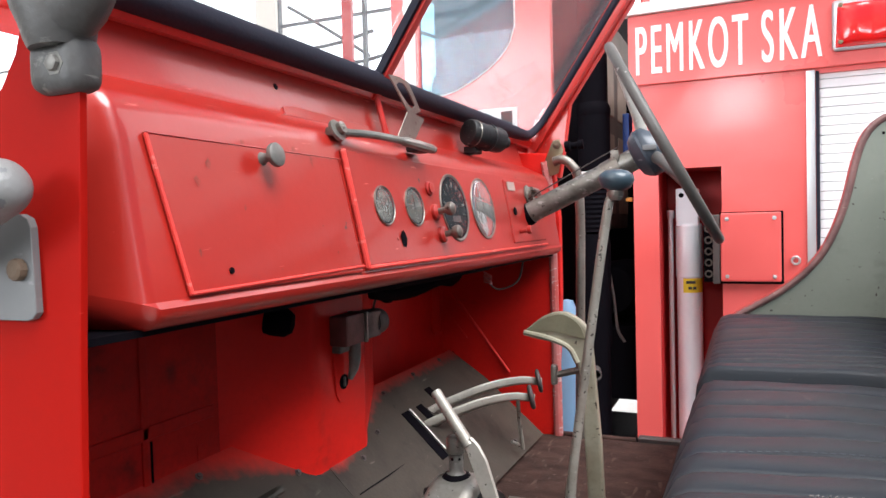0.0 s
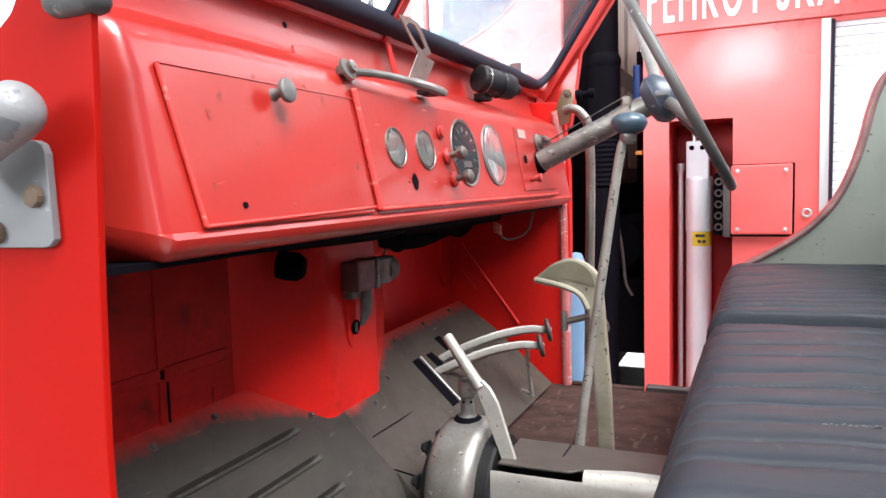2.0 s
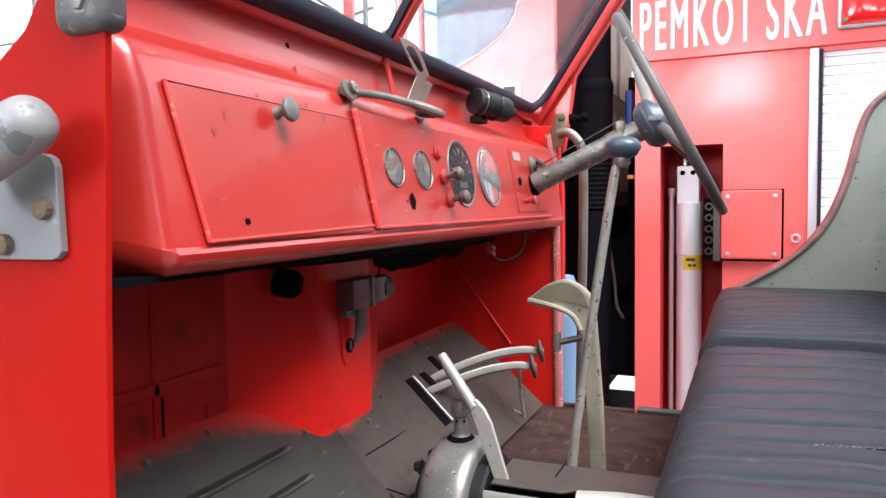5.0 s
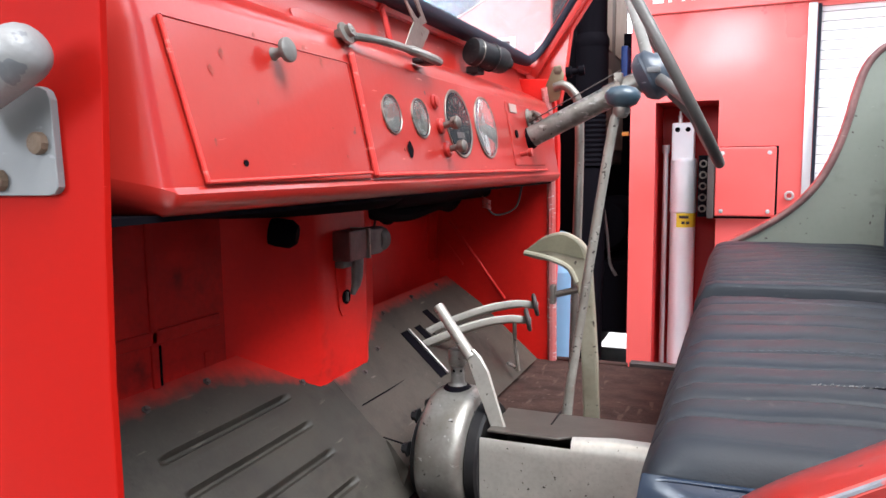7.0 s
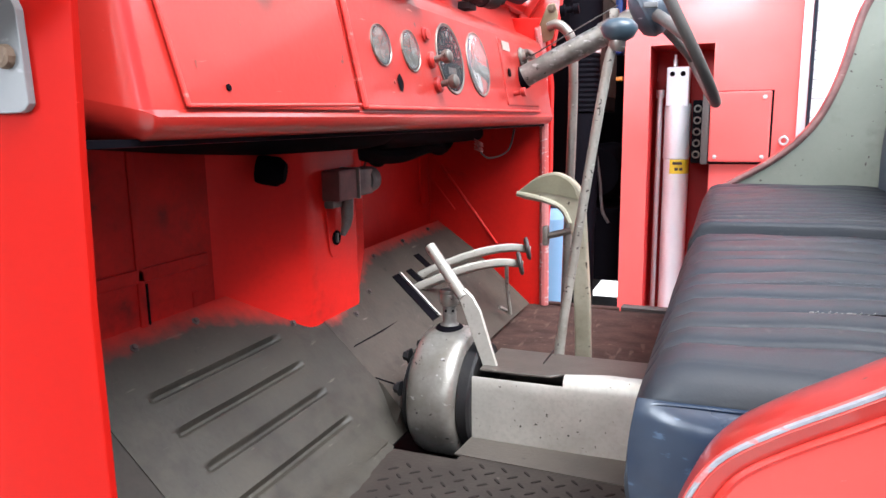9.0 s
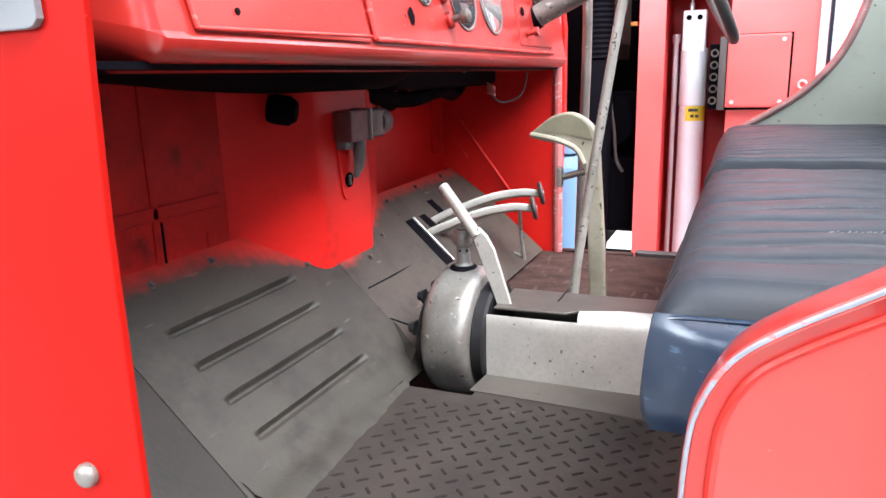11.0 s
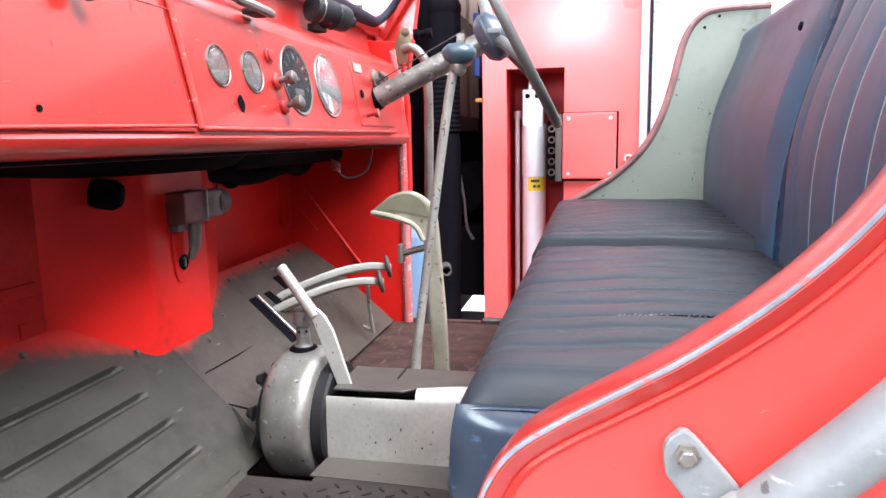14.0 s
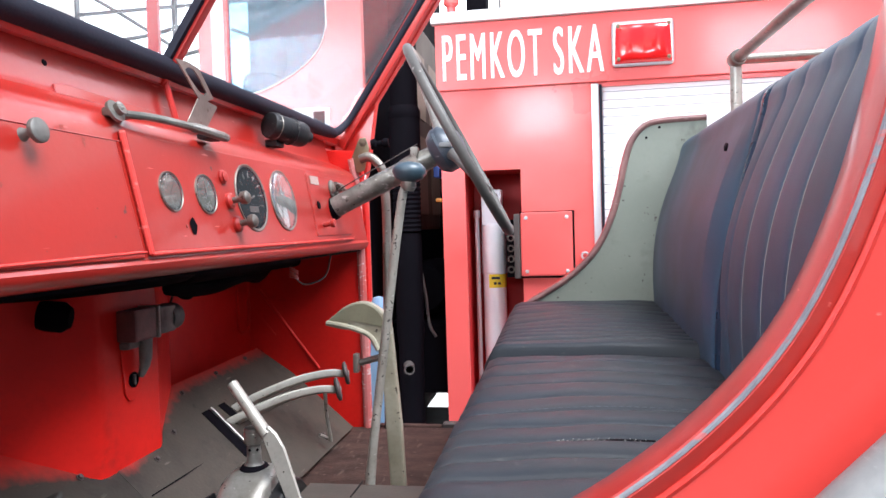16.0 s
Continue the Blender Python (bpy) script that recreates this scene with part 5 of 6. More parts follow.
solid("horn_unit", unit, BLACK, "dark round unit mounted under the dashboard", "unit")

# ---- seats ----
def seat_top(u, y, x0, x1, y0, y1, top, ribs, crown, tilt, soft, far_soft):
    """Height of the stuffed seat at u across its depth and y along it: pleats puffed between sunk seams."""
    v = (y - y0) / (y1 - y0)
    ex = min(u, 1 - u) * (x1 - x0)
    z = top + tilt * v + crown * math.sin(math.pi * u) * math.sin(math.pi * min(1.0, max(0.0, v))) ** 0.5
    if ex < 0.035:
        z -= 0.035 - math.sqrt(max(0, 0.035 ** 2 - (0.035 - ex) ** 2))
    for gap, r in ((y - y0, soft), (y1 - y, far_soft)):
        if gap < r:
            z -= r - math.sqrt(max(0, r * r - (r - gap) ** 2))
    seams = [y0] + [q + 0.004 * math.sin(3 * u + q * 9) for q in ribs] + [y1]
    for a, b in zip(seams, seams[1:]):
        if a <= y <= b and min(y - y0, y1 - y) > 0.02:
            s = abs(2 * (y - a) / (b - a) - 1)
            z -= (0.0048 * s ** 3 + 0.0028 * math.exp(-((1 - s) * (b - a) / 0.005) ** 2)) * min(1.0, ex / 0.012)
    return z + 0.003 * noise.noise(Vector((x0 + u * 0.5, y * 1.5, top)) * 9)


def cushion(seat, x0, x1, y0, y1, z0, top, ribs, crown=0.012, nx=24, ny=420, tilt=0.0, soft=0.02, far_soft=0.02):
    """A stuffed seat with sewn pleats running front to back, and a dark thread line in each seam."""
    bm, g = bmesh.new(), {}
    shape = (x0, x1, y0, y1, top, ribs, crown, tilt, soft, far_soft)
    for i in range(nx + 1):
        for j in range(ny + 1):
            u, y = i / nx, y0 + j / ny * (y1 - y0)
            g[i, j] = bm.verts.new((x0 + u * (x1 - x0), y, seat_top(u, y, *shape)))
    for q in ribs:
        line = []
        for n in range(30):
            u = 0.06 + 0.9 * n / 29
            y = q + 0.004 * math.sin(3 * u + q * 9)
            line.append((x0 + u * (x1 - x0), y, seat_top(u, y, *shape) + 0.0002))
        part("seam", tube(line, 0.0013, 5), SEAM, seat)
    for i in range(nx):
        for j in range(ny):
            bm.faces.new((g[i, j], g[i + 1, j], g[i + 1, j + 1], g[i, j + 1]))
    loop = [g[i, 0] for i in range(nx + 1)] + [g[nx, j] for j in range(1, ny + 1)] + [g[i, ny] for i in range(nx - 1, -1, -1)] + [g[0, j] for j in range(ny - 1, 0, -1)]
    prev = loop
    for f in (0.25, 0.5, 0.75, 1.0):
        swell = 0.006 * math.sin(math.pi * f)
        cx, cy = (x0 + x1) / 2, (y0 + y1) / 2
        ring = []
        for v in loop:
            d = Vector((v.co.x - cx, v.co.y - cy, 0)).normalized()
            ring.append(bm.verts.new((v.co.x + d.x * swell, v.co.y + d.y * swell, v.co.z + (z0 - v.co.z) * f)))
        for k in range(len(loop)):
            bm.faces.new((prev[k], prev[(k + 1) % len(loop)], ring[(k + 1) % len(loop)], ring[k]))
        prev = ring
    bm.faces.new(prev)
    bmesh.ops.recalc_face_normals(bm, faces=bm.faces[:])
    return bm


seat_a = thing("passenger_seat", (0.18, 0.67, 1.24), "black pleated vinyl passenger seat with a torn seam", "seat", group="bench seats")
part("cushion", cushion(seat_a, 0.012, 0.375, 0.396, 1.032, 1.245, 1.352, (0.475, 0.515, 0.556, 0.605, 0.66, 0.72, 0.79, 0.865, 0.95), crown=0.014, soft=0.026, far_soft=0.03), VINYL, seat_a, sharp=60)
endp, grid = bmesh.new(), {}
for i in range(45):
    for k in range(19):
        u, v = i / 44, k / 18
        puff = 0.014 * (1 - abs(2 * u - 1) ** 6) * (1 - abs(2 * v - 1) ** 4)
        x, z = 0.0165 + 0.345 * u, 1.243 + (0.0885 - 0.006 * u) * v
        fold = 0.0065 * noise.noise(Vector((x * 18, z * 26, 7))) + 0.002 * noise.noise(Vector((x * 45, z * 60, 2)))
        grid[i, k] = endp.verts.new((x + (0.006 * (1 - u) ** 8) * math.sin(math.pi * v) * -1, 0.3905 - puff + fold * min(1.0, 4 * v * (1 - v)), z))
for i in range(44):
    for k in range(18):
        endp.faces.new((grid[i, k], grid[i + 1, k], grid[i + 1, k + 1], grid[i, k + 1]))
part("end_panel", endp, VINYL_BLUE, seat_a, "shiny wrinkled blue-black vinyl end panel", sharp=80)
part("piping", tube(arc([(0.372, 0.3905, 1.327), (0.2, 0.3895, 1.331), (0.05, 0.3895, 1.33), (0.02, 0.392, 1.326)]), 0.0017, 8), VINYL_BLUE, seat_a)
for q in (0.66,):
    st_bm = bmesh.new()
    for n in range(34):
        u0 = 0.1 + n * 0.022
        zz = 1.3505 + 0.014 * math.sin(math.pi * u0) * math.sin(math.pi * (q - 0.396) / 0.638) ** 0.5
        yy = q + 0.006 * math.sin(3 * u0 + q * 9)
        add(st_bm, tube([(0.012 + 0.363 * u0, yy, zz), (0.012 + 0.363 * (u0 + 0.013), yy, zz)], 0.0004, 4))
    tagged(part("stitching", st_bm, THREAD_DK, seat_a, "dusty thread along a pleat"), kind="stuff")
tear = bmesh.new()
for k in range(30):
    x = 0.135 + k * 0.0046
    z = 1.3615 if x > 0.16 else 1.3605
    add(tear, tube([(x, 0.5535 + random.uniform(-0.001, 0.001), z), (x + random.uniform(0.001, 0.003), 0.5515 + random.uniform(-0.002, 0.002), z + random.uniform(0.0005, 0.0025))], 0.0006, 4))
part("torn_seam", tear, THREAD, seat_a, "pale frayed threads along a torn seam")
part("split", tube(arc([(0.172, 0.553, 1.361), (0.195, 0.5525, 1.3622), (0.225, 0.553, 1.3615)]), 0.0013, 6), BLACK, seat_a)
seat_b = thing("driver_seat", (0.18, 1.3, 1.24), "black pleated vinyl driver seat with a button on its back", "seat", group="bench seats")
part("cushion", cushion(seat_b, 0.014, 0.392, 1.046, 1.615, 1.245, 1.366, (1.085, 1.112, 1.145, 1.18, 1.22, 1.27, 1.33, 1.4, 1.48, 1.55), soft=0.01, tilt=0.008), VINYL, seat_b, sharp=60)
solid("locker_box", box(0.06, 0.42, 0.36, 1.62, 1.03, 1.243, 0.004), RED_DULL, "red steel locker box under the bench seat", "locker")


def backrest(y0, y1, ribs, seat, material=VINYL_BACK):
    bm, g, nz, ny = bmesh.new(), {}, 30, 160
    for i in range(nz + 1):
        for j in range(ny + 1):
            u, v = i / nz, j / ny
            y = y0 + v * (y1 - y0)
            ey = min(v, 1 - v) * (y1 - y0)
            x = 0.352 + 0.075 * u - 0.032 * math.sin(math.pi * min(1, u * 1.15)) * min(1.0, ey / 0.05) ** 0.5
            z = 1.335 + 0.43 * u
            if u > 0.9:
                k = (u - 0.9) / 0.1
                x += 0.05 * (1 - math.sqrt(max(0, 1 - k * k)))
                z -= 0.008 * k
            if ey < 0.012:
                x += 0.012 - math.sqrt(max(0, 0.012 ** 2 - (0.012 - ey) ** 2))
            for q in ribs:
                x += (0.0022 * math.exp(-((y - q) / 0.003) ** 2) + 0.002 * math.exp(-((y - q) / 0.014) ** 2)) * min(1.0, u / 0.1)
            x += 0.003 * noise.noise(Vector((y * 8, z * 5, 3)))
            g[i, j] = bm.verts.new((x, y, z))
    for i in range(nz):
        for j in range(ny):
            bm.faces.new((g[i, j], g[i + 1, j], g[i + 1, j + 1], g[i, j + 1]))
    rimv = [g[i, 0] for i in range(nz + 1)] + [g[nz, j] for j in range(1, ny + 1)] + [g[i, ny] for i in range(nz - 1, -1, -1)] + [g[0, j] for j in range(ny - 1, 0, -1)]
    backv = [bm.verts.new((0.5, v.co.y, v.co.z)) for v in rimv]
    for k in range(len(rimv)):
        bm.faces.new((rimv[k], rimv[(k + 1) % len(rimv)], backv[(k + 1) % len(rimv)], backv[k]))
    bm.faces.new(backv)
    bmesh.ops.recalc_face_normals(bm, faces=bm.faces[:])
    return part("backrest", bm, material, seat, sharp=60)


back_a = backrest(0.36, 0.915, (0.45, 0.53, 0.61, 0.69, 0.77, 0.84), seat_a)
back_b = backrest(0.945, 1.615, (), seat_b)
tagged(backrest(0.918, 0.948, (), seat_b, VINYL_BLUE), "blue-black rolled edge of the back")
for q in (0.45, 0.53, 0.61, 0.69, 0.77):
    line = [(0.352 + 0.075 * u - 0.032 * math.sin(math.pi * min(1, u * 1.15)) + 0.003 * noise.noise(Vector((q * 8, (1.335 + 0.43 * u) * 5, 3))) + 0.0036, q, 1.335 + 0.43 * u) for u in (n / 24 for n in range(3, 22))]
    part("seam_line", tube(line, 0.0011, 5), THREAD, seat_a, "pale sewn seam")
part("button", lathe([(0.006, 0), (0.006, 0.003), (0, 0.005)], (0.384, 0.985, 1.664), (-1, 0, 0.2)), BLACK, back_b)

# ---- seat side panels ----
outline = [(0.035, 1.0), (0.043, 1.22), (0.046, 1.3), (0.052, 1.33), (0.066, 1.355), (0.09, 1.374), (0.125, 1.395), (0.16, 1.417), (0.2, 1.448), (0.235, 1.484), (0.262, 1.525), (0.285, 1.58), (0.302, 1.64), (0.315, 1.7), (0.332, 1.75), (0.36, 1.782), (0.4, 1.793), (0.5, 1.796)]
smooth = [(p.x, p.z) for p in arc([(x, 0, z) for x, z in outline], 4)]
near_line = [(x + 0.003, z - 0.002) for x, z in smooth]
side = thing("wall_side_near", (0.3, 0.28, 1.0), "glossy red seat side panel with a scuffed bead", "side panel", kind="structure")
part("skin", slab([(x, 0.268, z) for x, z in near_line] + [(0.5, 0.268, 1.0)], Vector((0, 0.008, 0))), RED_SIDE, side)


def band(line, offs):
    """A strip along an outline: offs are (out, y) pairs across it."""
    bm, rows = bmesh.new(), []
    for i, (x, z) in enumerate(line):
        a, b = line[max(i - 1, 0)], line[min(i + 1, len(line) - 1)]
        d = Vector((b[0] - a[0], 0, b[1] - a[1])).normalized()
        nrm = Vector((-d.z, 0, d.x))
        rows.append([bm.verts.new(Vector((x, y, z)) + nrm * o) for o, y in offs])
    for a, b in zip(rows, rows[1:]):
        for k in range(len(offs) - 1):
            bm.faces.new((a[k], b[k], b[k + 1], a[k + 1]))
    bmesh.ops.recalc_face_normals(bm, faces=bm.faces[:])
    return bm


part("rolled_edge", band(near_line, [(-0.0105, 0.2668), (-0.002, 0.262), (0.002, 0.266), (0.002, 0.28), (-0.003, 0.31), (-0.01, 0.334), (-0.017, 0.342), (-0.05, 0.344)]), RED_CHIP, side)
part("bead", tube([(x, 0.2635, z) for x, z in near_line], 0.0016, 6), BEAD, side, "scuffed pale bead along the edge")
part("swage_line", band(near_line, [(-0.011, 0.2672), (-0.013, 0.2648), (-0.0155, 0.2672)]), RED, side)
lug = part("latch_lug", slab([(p.x, 0.267, p.z) for p in arc([(0.15, 0, 1.352), (0.149, 0, 1.366), (0.154, 0, 1.3735), (0.161, 0, 1.375), (0.174, 0, 1.361), (0.186, 0, 1.347)], 4)] + [(0.178, 0.267, 1.33), (0.164, 0.267, 1.333)], Vector((0, -0.006, 0)), 0.0015), RAIL, side, "worn pale metal bracket lug")
part("bolt", bolt((0.16, 0.261, 1.3625), (0, -1, 0), 0.0045, 0.005), STEEL, lug)
part("rail_socket", lathe([(0.0, 0.004), (0.012, 0.003), (0.014, 0.0), (0.0175, 0.0), (0.018, 0.006), (0.0175, 0.03), (0.015, 0.034)], (0.168, 0.246, 1.318), (0.75, -0.05, 0.7), 24), RAIL, side, "flaking white socket of the grab rail")
part("grab_rail", tube(arc([(0.183, 0.245, 1.332), (0.236, 0.242, 1.386), (0.271, 0.24, 1.424), (0.36, 0.238, 1.515)]), 0.0155, 16), RAIL, side, "worn white-painted grab rail")
arm = thing("wall_side_far_seat", (0.3, 1.63, 1.3), "olive green seat side panel edged with maroon piping", "side panel", kind="structure")
far_line = [(x - 0.02, z) for x, z in smooth]
part("skin", slab([(x, 1.622, z) for x, z in far_line] + [(0.55, 1.622, 1.0)], Vector((0, 0.02, 0))), OLIVE, arm)
part("piping", tube([(x, 1.622, z) for x, z in far_line], 0.007, 8), PIPING, arm, "maroon piping")
part("outer_edge", band(far_line, [(0.004, 1.62), (0.007, 1.63), (0.007, 1.655), (0.0, 1.66)]), RED, arm)
for x, z in ((0.345, 1.755), (0.375, 1.778)):
    part("screw", bolt((x, 1.622, z), (0, -1, 0), 0.0022, 0.002), BLACK, arm)
rail = thing("hose_rail", (0.53, 1.551, 1.2), "grey tubular rail with clamp joints behind the seat", "rail")
part("post", tube([(0.53, 1.551, 1.2), (0.53, 1.551, 1.9)], 0.013, 12), LEVER, rail)
part("bar", tube([(0.53, 1.551, 1.908), (0.53, 0.35, 1.89)], 0.0115, 12), STEEL, rail)
part("cross_bar", tube([(0.53, 1.551, 1.908), (1.25, 1.551, 1.908)], 0.0115, 12), STEEL, rail)
part("clamp", lathe([(0.016, -0.02), (0.018, -0.016), (0.018, 0.016), (0.016, 0.02)], (0.53, 1.54, 1.908), (0, 1, 0), 16), STEEL, rail)

# ---- second fire truck ----
FY = 2.54
truck = thing("fire_truck", (0.3, 3.2, 0.0), "parked red fire engine with white lettering and a white roller shutter", "fire truck")
body = ring_wall((-0.296, 2.6, 0.55, 2.31), [(-0.209, 0.0, 0.62, 1.766), (0.3, 1.9, 0.6, 2.05)], FY, FY + 0.02)
part("body_wall", body, RED_BODY, truck)
part("body_side", box(-0.296, -0.28, FY + 0.02, 4.6, 0.55, 2.31), RED_BODY, truck)
part("body_roof", box(-0.3, 2.6, FY, 4.6, 2.311, 2.33), WHITE, truck)
part("fascia", box(-0.305, 2.6, FY - 0.014, FY - 0.001, 2.066, 2.311, 0.003), RED_BODY, truck, "red fascia board with white lettering")
part("roof_strip", box(-0.318, 2.6, FY - 0.03, FY + 0.01, 2.313, 2.352, 0.003), WHITE, truck, "white roof edge strip")
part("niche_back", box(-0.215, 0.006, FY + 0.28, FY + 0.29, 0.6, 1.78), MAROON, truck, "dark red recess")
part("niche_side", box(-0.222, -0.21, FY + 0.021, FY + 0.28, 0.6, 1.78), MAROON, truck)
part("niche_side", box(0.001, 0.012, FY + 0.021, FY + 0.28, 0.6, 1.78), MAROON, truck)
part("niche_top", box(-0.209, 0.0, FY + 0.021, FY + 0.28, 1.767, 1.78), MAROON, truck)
ax = part("foam_cylinder", lathe([(0.044, 0), (0.045, 0.01), (0.045, 0.672), (0.0475, 0.674), (0.0475, 0.86), (0.044, 0.87), (0, 0.87)], (-0.119, 2.68, 0.7), (0, 0, 1), 32), CYL, truck, "white enamelled cylinder")
part("head_block", box(-0.161, -0.083, 2.64, 2.72, 1.56, 1.699, 0.006), CYL, ax)
for x in (-0.141, -0.105):
    part("socket", lathe([(0.009, 0), (0.009, 0.003), (0.005, 0.003), (0.005, 0.001), (0, 0.001)], (x, 2.639, 1.674), (0, -1, 0), 14), BLACK, ax)
part("nipple", lathe([(0.008, 0), (0.008, 0.025), (0.005, 0.03), (0.005, 0.045), (0, 0.045)], (-0.135, 2.68, 1.699), (0, 0, 1), 12), ALU, ax)
stk, rings_ = bmesh.new(), []
for q in range(13):
    a = radians(-115 + 10 * q)
    rings_.append([stk.verts.new((-0.119 + 0.0456 * math.cos(a), 2.68 + 0.0456 * math.sin(a), z)) for z in (1.318, 1.37)])
for p, q in zip(rings_, rings_[1:]):
    stk.faces.new((p[0], q[0], q[1], p[1]))
part("yellow_sticker", stk, YELLOW, ax, "yellow warning sticker")
for z, x0, x1 in ((1.356, -0.128, -0.095), (1.335, -0.12, -0.108), (1.335, -0.104, -0.092)):
    part("print_bar", box(x0, x1, 2.634, 2.6355, z - 0.005, z + 0.005), INK, ax)
part("side_rod", tube([(-0.182, 2.66, 0.7), (-0.182, 2.66, 1.6)], 0.009, 10), ALU, truck)
part("rod_head", lathe([(0.012, 0), (0.014, 0.01), (0.014, 0.03), (0, 0.03)], (-0.182, 2.66, 1.59), (0, 0, 1), 14), ALU, truck)
blk = part("valve_block", box(-0.065, -0.03, 2.6, 2.66, 1.36, 1.58, 0.004), BLACK, truck, "black valve block with round ports")
for k in range(5):
    part("port", torus((-0.048, 2.6, 1.39 + k * 0.04), (0, 1, 0), 0.011, 0.003, 18, 6), STEEL, blk)
part("control_arm", box(-0.03, -0.007, FY - 0.02, FY + 0.14, 1.36, 1.6, 0.004), SILVER_DK, truck)
# Slightly larger black sheet that draws the shadow line round the cover plate.
part("gasket", box(-0.008, 0.191, FY - 0.0032, FY - 0.001, 1.361, 1.607), BLACK, truck)
cov = part("cover_plate", box(-0.005, 0.184, FY - 0.022, FY - 0.003, 1.369, 1.604, 0.006), RED_BODY, truck, "red bolted cover plate")
for x in (0.016, 0.163):
    for z in (1.387, 1.584):
        part("bolt", bolt((x, FY - 0.022, z), (0, -1, 0), 0.005, 0.005), ALU, cov)
part("lock_ring", torus((0.227, FY - 0.006, 1.44), (0, 1, 0), 0.012, 0.004, 18, 6), ALU, truck)
part("shutter_post", box(0.262, 0.288, FY - 0.008, FY + 0.012, 0.55, 2.062, 0.003), ALU, truck)
part("shutter_seal", box(0.29, 0.3, FY - 0.004, FY + 0.03, 0.55, 2.058), RUBBER, truck)
part("shutter_backing", box(0.3, 1.9, FY + 0.026, FY + 0.03, 0.6, 2.06), SILVER_DK, truck)
sh = thing("roller_shutter", (1.1, FY, 0.6), "white slatted roller shutter of the fire engine", "roller shutter")
for k in range(48):
    z = 0.6 + k * 0.0305
    part("slat", box(0.301, 1.9, FY + 0.012, FY + 0.024, z, z + 0.0288, 0.0012, 1), SHUTTER, sh)
lp = part("marker_lamp", box(0.336, 0.55, FY - 0.035, FY - 0.013, 2.11, 2.27, 0.014, 3), ALU, truck, "red side marker lamp in a metal frame")
lens, lg = bmesh.new(), {}
for i in range(25):
    for k in range(19):
        u, v = i / 24 * 2 - 1, k / 18 * 2 - 1
        out = 0.024 * (1 - abs(u) ** 6) ** 0.5 * (1 - abs(v) ** 6) ** 0.5 + 0.008 * (1 - abs(abs(u) - 0.45) / 0.55) * (1 - v * v) - 0.006 * v
        lg[i, k] = lens.verts.new((0.443 + 0.098 * u, FY - 0.03 - out, 2.19 + 0.071 * v))
for i in range(24):
    for k in range(18):
        lens.faces.new((lg[i, k], lg[i + 1, k], lg[i + 1, k + 1], lg[i, k + 1]))
part("lens", lens, LAMPRED, lp, sharp=70)
for x in (0.357, 0.529):
    for z in (2.132, 2.247):
        part("screw", bolt((x, FY - 0.055, z), (0, -1, 0), 0.005, 0.006), BRASS, lp)

def lettering(text, x0, x1, z0, z1):
    """White capitals of the built-in font, pressed to the width and height that they have, with doubled strokes."""
    for shift, lift in ((0.0, 0.0), (0.004, 0.0004)):
        font = bpy.data.curves.new("sign", "FONT")
        font.body, font.size, font.extrude, font.space_character = text, 1.0, 0.004, 1.28
        tmp = new("sign_tmp", font)
        me = bpy.data.meshes.new_from_object(tmp.evaluated_get(bpy.context.evaluated_depsgraph_get()))
        bpy.data.objects.remove(tmp)
        us, vs = [v.co.x for v in me.vertices], [v.co.y for v in me.vertices]
        for v in me.vertices:
            v.co = Vector((x0 + (v.co.x - min(us)) / (max(us) - min(us)) * (x1 - x0 - 0.004) + shift, FY - 0.0155 - lift - v.co.z * 0.2,
                           z0 + (v.co.y - min(vs)) / (max(vs) - min(vs)) * (z1 - z0)))
        me.materials.append(WHITE)
        sign = new("lettering", me)
        sign.parent, sign.matrix_parent_inverse = truck, Matrix.Translation(truck.location).inverted()
        tagged(sign, "white painted capital letters")


lettering("PEMKOT", -0.278, 0.09, 2.1, 2.272)
lettering("SKA", 0.13, 0.309, 2.1, 2.272)

# cab of the second truck
win = [(-1.135, 3.4), (-1.135, 2.105), (-1.0, 2.112), (-0.86, 2.175), (-0.77, 2.25), (-0.735, 2.33), (-0.729, 2.44), (-0.729, 3.4)]
cabm = bmesh.new()
add(cabm, slab([(x, FY, z) for x, z in ((-1.135, 2.105), (-1.0, 2.112), (-0.86, 2.175), (-0.77, 2.25), (-0.735, 2.33), (-0.729, 2.44), (-0.729, 3.4), (-0.588, 3.4), (-0.588, 0.6), (-1.6, 0.6), (-1.6, 2.08), (-1.26, 2.08), (-1.26, 3.4), (-1.135, 3.4))], Vector((0, 0.03, 0)), 0.003, 1))
cab = part("cab_wall", cabm, RED_BODY, truck)
part("cab_back", box(-0.618, -0.588, FY + 0.03, 4.4, 0.6, 3.4), BLACK, truck, "dark rear wall of the cab")
part("cab_roof", box(-2.6, -0.588, FY, 4.4, 3.4, 3.44), RED_BODY, truck)
p = part("cab_glass", slab([(x, FY + 0.012, z) for x, z in win], Vector((0, 0.005, 0))), CAB_GLASS, truck, "tinted cab window")
p.visible_shadow = False
part("window_seal", tube(arc([(x, FY - 0.002, z) for x, z in win[1:]], 5), 0.003, 8), WHITE, truck)
part("pillar_strip", box(-1.2, -1.15, FY - 0.004, FY - 0.0005, 2.08, 3.4), WHITE, truck)
part("cab_seat", add(box(-1.26, -1.1, 2.9, 3.3, 1.7, 2.28, 0.05, 3), lathe([(0, 0), (0.055, 0.01), (0.075, 0.06), (0.075, 0.15), (0.05, 0.2), (0, 0.21)], (-1.19, 3.1, 2.28), (0, 0, 1), 20)), GALV, truck, "pale grey seat with a head rest")
st = part("sticker", box(-0.925, -0.725, FY - 0.004, FY - 0.001, 1.93, 2.035), WHITE, truck, "white sticker with a teal emblem")
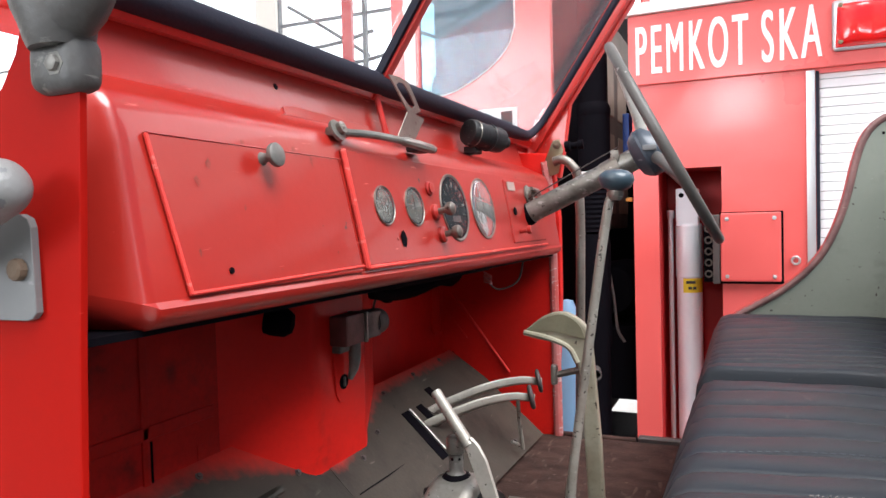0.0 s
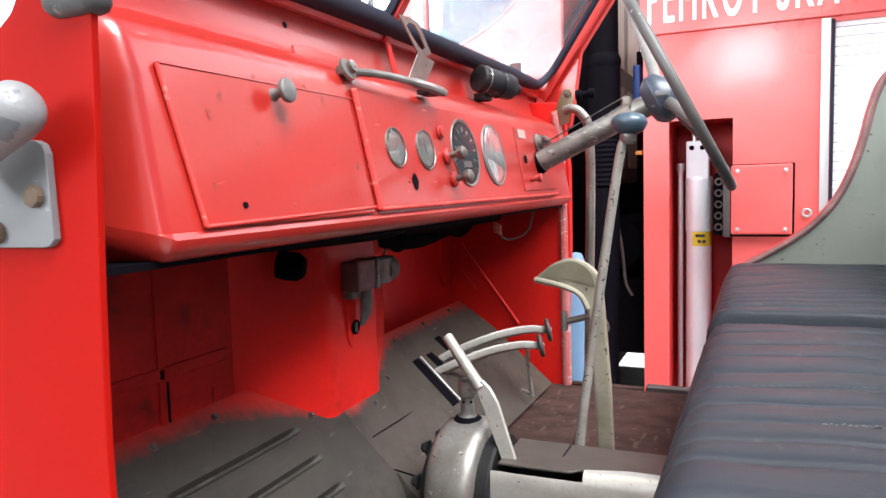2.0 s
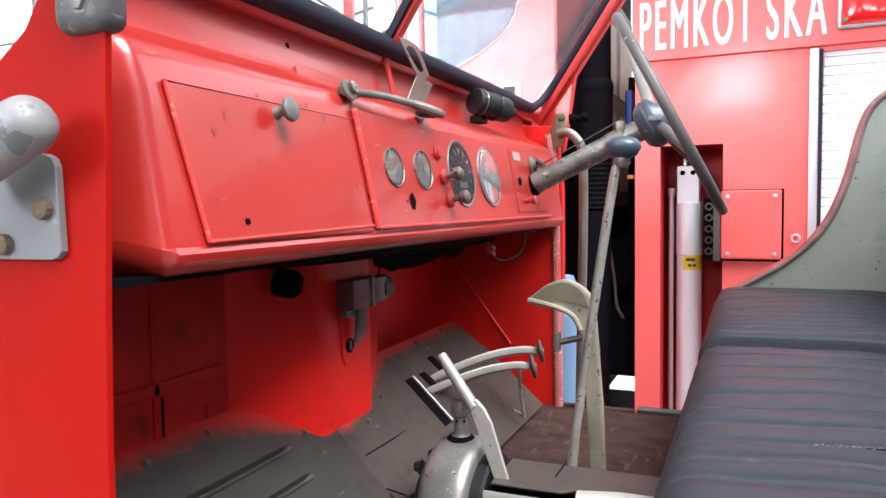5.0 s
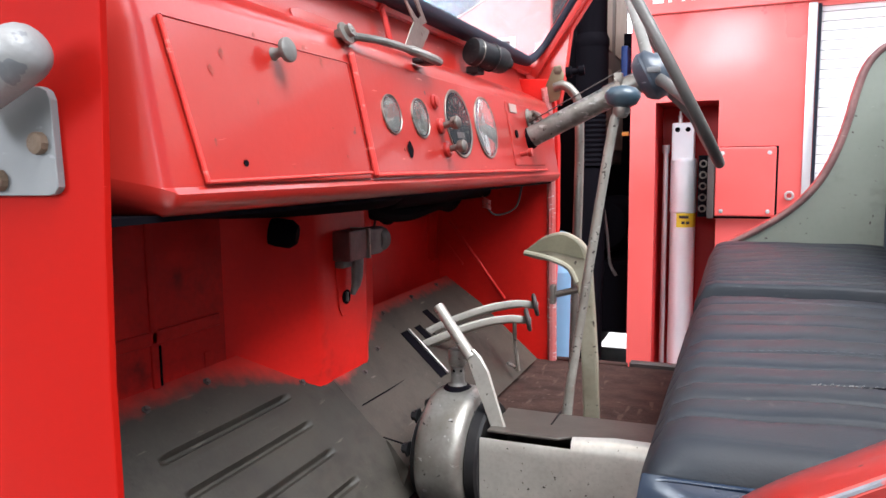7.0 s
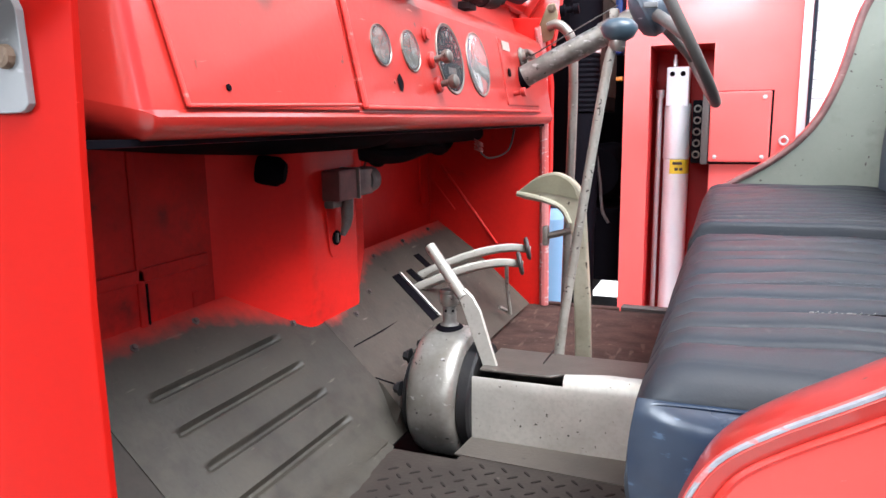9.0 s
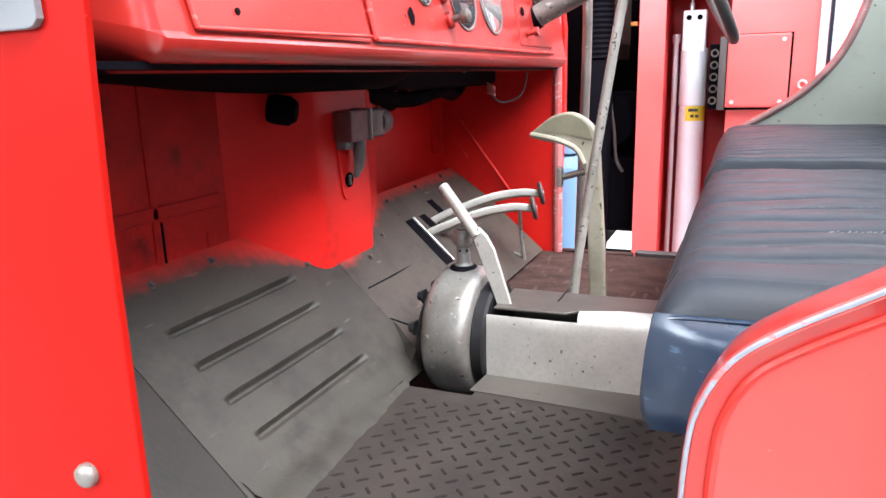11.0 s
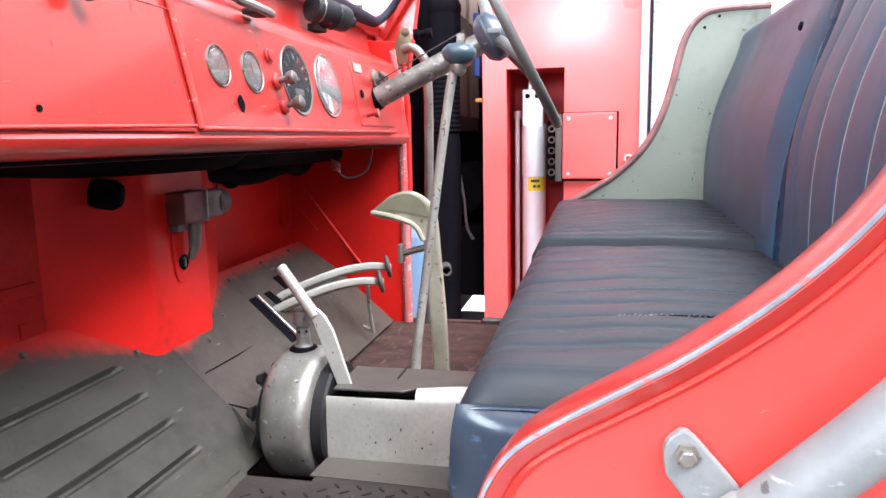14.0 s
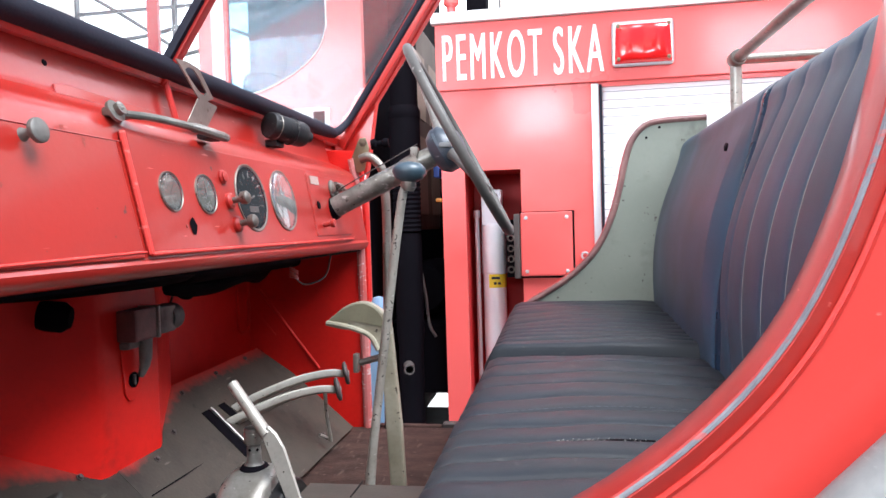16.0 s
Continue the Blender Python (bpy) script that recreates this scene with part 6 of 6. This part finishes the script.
part("emblem", lathe([(0.036, 0), (0.036, 0.002), (0, 0.002)], (-0.86, FY - 0.004, 1.985), (0, -1, 0), 28), TEAL, st)
part("sticker_patch", box(-0.79, -0.745, FY - 0.0065, FY - 0.0045, 1.95, 2.02), INK, st)
part("body_far_side", box(-0.28, 2.6, 4.58, 4.6, 0.55, 2.31), RED_BODY, truck)
part("body_rear", box(2.58, 2.6, FY + 0.02, 4.58, 0.55, 2.31), RED_BODY, truck)
part("cab_front_side", box(-2.6, -1.601, FY, FY + 0.03, 0.6, 2.08, 0.004), RED_BODY, truck)
part("cab_front", box(-2.63, -2.6, FY, 4.4, 0.6, 2.0, 0.01), RED_BODY, truck)
part("cab_bumper", box(-2.78, -2.63, FY, 4.4, 0.45, 0.68, 0.02), WHITE, truck)
part("cab_far_side", box(-2.6, -0.618, 4.37, 4.4, 0.6, 2.0), RED_BODY, truck)
part("cab_lining", box(-1.86, -0.62, 4.345, 4.368, 0.65, 3.395), LINING, truck, "dark blue-grey lining of the cab")
for x in (-2.6,):
    part("cab_far_pillar", box(x, x + 0.08, 4.37, 4.4, 2.0, 3.4), RED_BODY, truck)
part("windscreen_pillar", box(-2.6, -2.56, FY, FY + 0.03, 2.08, 3.4), GALV, truck)
# between cab and body
pipe = part("air_intake_pipe", lathe([(0.058, 1.78), (0.06, 1.8), (0.06, 1.98), (0.063, 1.99), (0.063, 2.01), (0.054, 2.03), (0.052, 2.7)], (-0.447, 2.6, 0), (0, 0, 1), 28), BLACK, truck, "tall black air intake pipe")
part("clamp_ring", lathe([(0.055, 1.755), (0.057, 1.757), (0.057, 1.772), (0.055, 1.774)], (-0.447, 2.6, 0), (0, 0, 1), 28), WHITE, pipe, "pale clamp band")
part("bellows", lathe([(0.052 + 0.004 * (q % 2), 1.755 - 0.009 * q) for q in range(24)], (-0.447, 2.6, 0), (0, 0, 1), 28), BLACK, pipe, "ribbed black rubber hose")
part("lower_pipe", lathe([(0.05, 1.54), (0.054, 1.5), (0.054, 1.15), (0.048, 1.1), (0.048, 0.6)], (-0.447, 2.6, 0), (0, 0, 1), 28), BLACK, pipe)
part("outlet", lathe([(0.02, 0), (0.02, 0.09), (0.015, 0.09), (0.015, 0.01)], (-0.45, 2.56, 1.03), (0.25, -1, 0), 20), SILVER_DK, truck, "short dark drain pipe")
part("stay_rod", tube(arc([(-0.4, 2.62, 1.38), (-0.385, 2.62, 1.28), (-0.375, 2.62, 1.18), (-0.35, 2.62, 1.13)]), 0.006, 8), SILVER_DK, truck)
part("pump_frame", ring_wall((-0.95, -0.2, 0.72, 2.2), [(-0.655, -0.635, 1.245, 1.325), (-0.556, -0.535, 1.215, 1.34), (-0.62, -0.612, 1.3, 1.31), (-0.58, -0.57, 1.17, 1.185)], 3.6, 3.64), BLACK, truck, "dark pump bay bulkhead")
part("pump_beam", box(-0.62, -0.3, 2.85, 3.4, 0.85, 1.16, 0.02), BLACK, truck)
part("pump_casing", lathe([(0.1, 0), (0.12, 0.03), (0.12, 0.2), (0.06, 0.25), (0, 0.25)], (-0.45, 2.9, 1.3), (0.2, 1, 0), 20), BLACK, truck)
part("strut", slab([(-0.62, 3.0, 0.86), (-0.5, 3.0, 0.86), (-0.6, 3.0, 0.4), (-0.7, 3.0, 0.4)], Vector((0, 0.1, 0))), BLACK, truck)
ld = part("side_panel", box(-0.5, -0.485, 2.95, 3.75, 1.55, 2.5, 0.01), BROWN, truck, "brown side panel with tan insets")
for z0, z1 in ((1.62, 1.98), (2.06, 2.36)):
    part("inset", box(-0.486, -0.482, 3.0, 3.25, z0, z1, 0.002), TAN, ld)
    part("inset", box(-0.486, -0.482, 3.35, 3.68, z0, z1, 0.002), TAN, ld)
part("water_pipe", add(lathe([(0.04, 0.5), (0.046, 0.9), (0.044, 1.2), (0.034, 1.235)], (-0.465, 2.2, 0), (0, 0, 1), 20), lathe([(0.036, 1.245), (0.036, 1.29), (0.02, 1.33), (0, 1.335)], (-0.465, 2.2, 0), (0, 0, 1), 20)), LTBLUE, truck, "pale blue upright pipe")
part("blue_can", box(-0.36, -0.335, 2.72, 2.8, 1.76, 2.0, 0.004), BLUE, truck)
part("amber_tag", box(-0.35, -0.325, 2.7, 2.72, 1.66, 1.675, 0.002), ORANGE, truck)
part("roof_fitting", box(-0.2, -0.12, 2.65, 2.75, 2.33, 2.52, 0.01), BLACK, truck, "dark roof fitting")
part("red_valve", lathe([(0.018, 0), (0.018, 0.09), (0.03, 0.1), (0.03, 0.12), (0, 0.125)], (-0.262, 2.68, 2.33), (0, 0, 1), 16), RED_BODY, truck)
part("chassis", box(-2.6, 2.6, 3.0, 3.9, 0.36, 0.52), BLACK, truck)
part("cab_floor", box(-2.6, -0.618, FY + 0.03, 4.37, 0.6, 0.64), BLACK, truck)
part("body_floor", box(-0.28, 2.58, FY + 0.3, 4.58, 0.55, 0.6), BLACK, truck)
for x in (-1.6, 1.9):
    for y in (2.72, 4.15):
        w = part("wheel", lathe([(0.3, -0.12), (0.44, -0.12), (0.47, -0.08), (0.47, 0.08), (0.44, 0.12), (0.3, 0.12)], (x, y, 0.47), (0, 1, 0), 36), RUBBER, truck)
        part("rim", lathe([(0, -0.06), (0.1, -0.08), (0.26, -0.04), (0.3, -0.1), (0.3, 0.1), (0, 0.1)], (x, y, 0.47), (0, 1, 0), 28), RED_BODY, w)
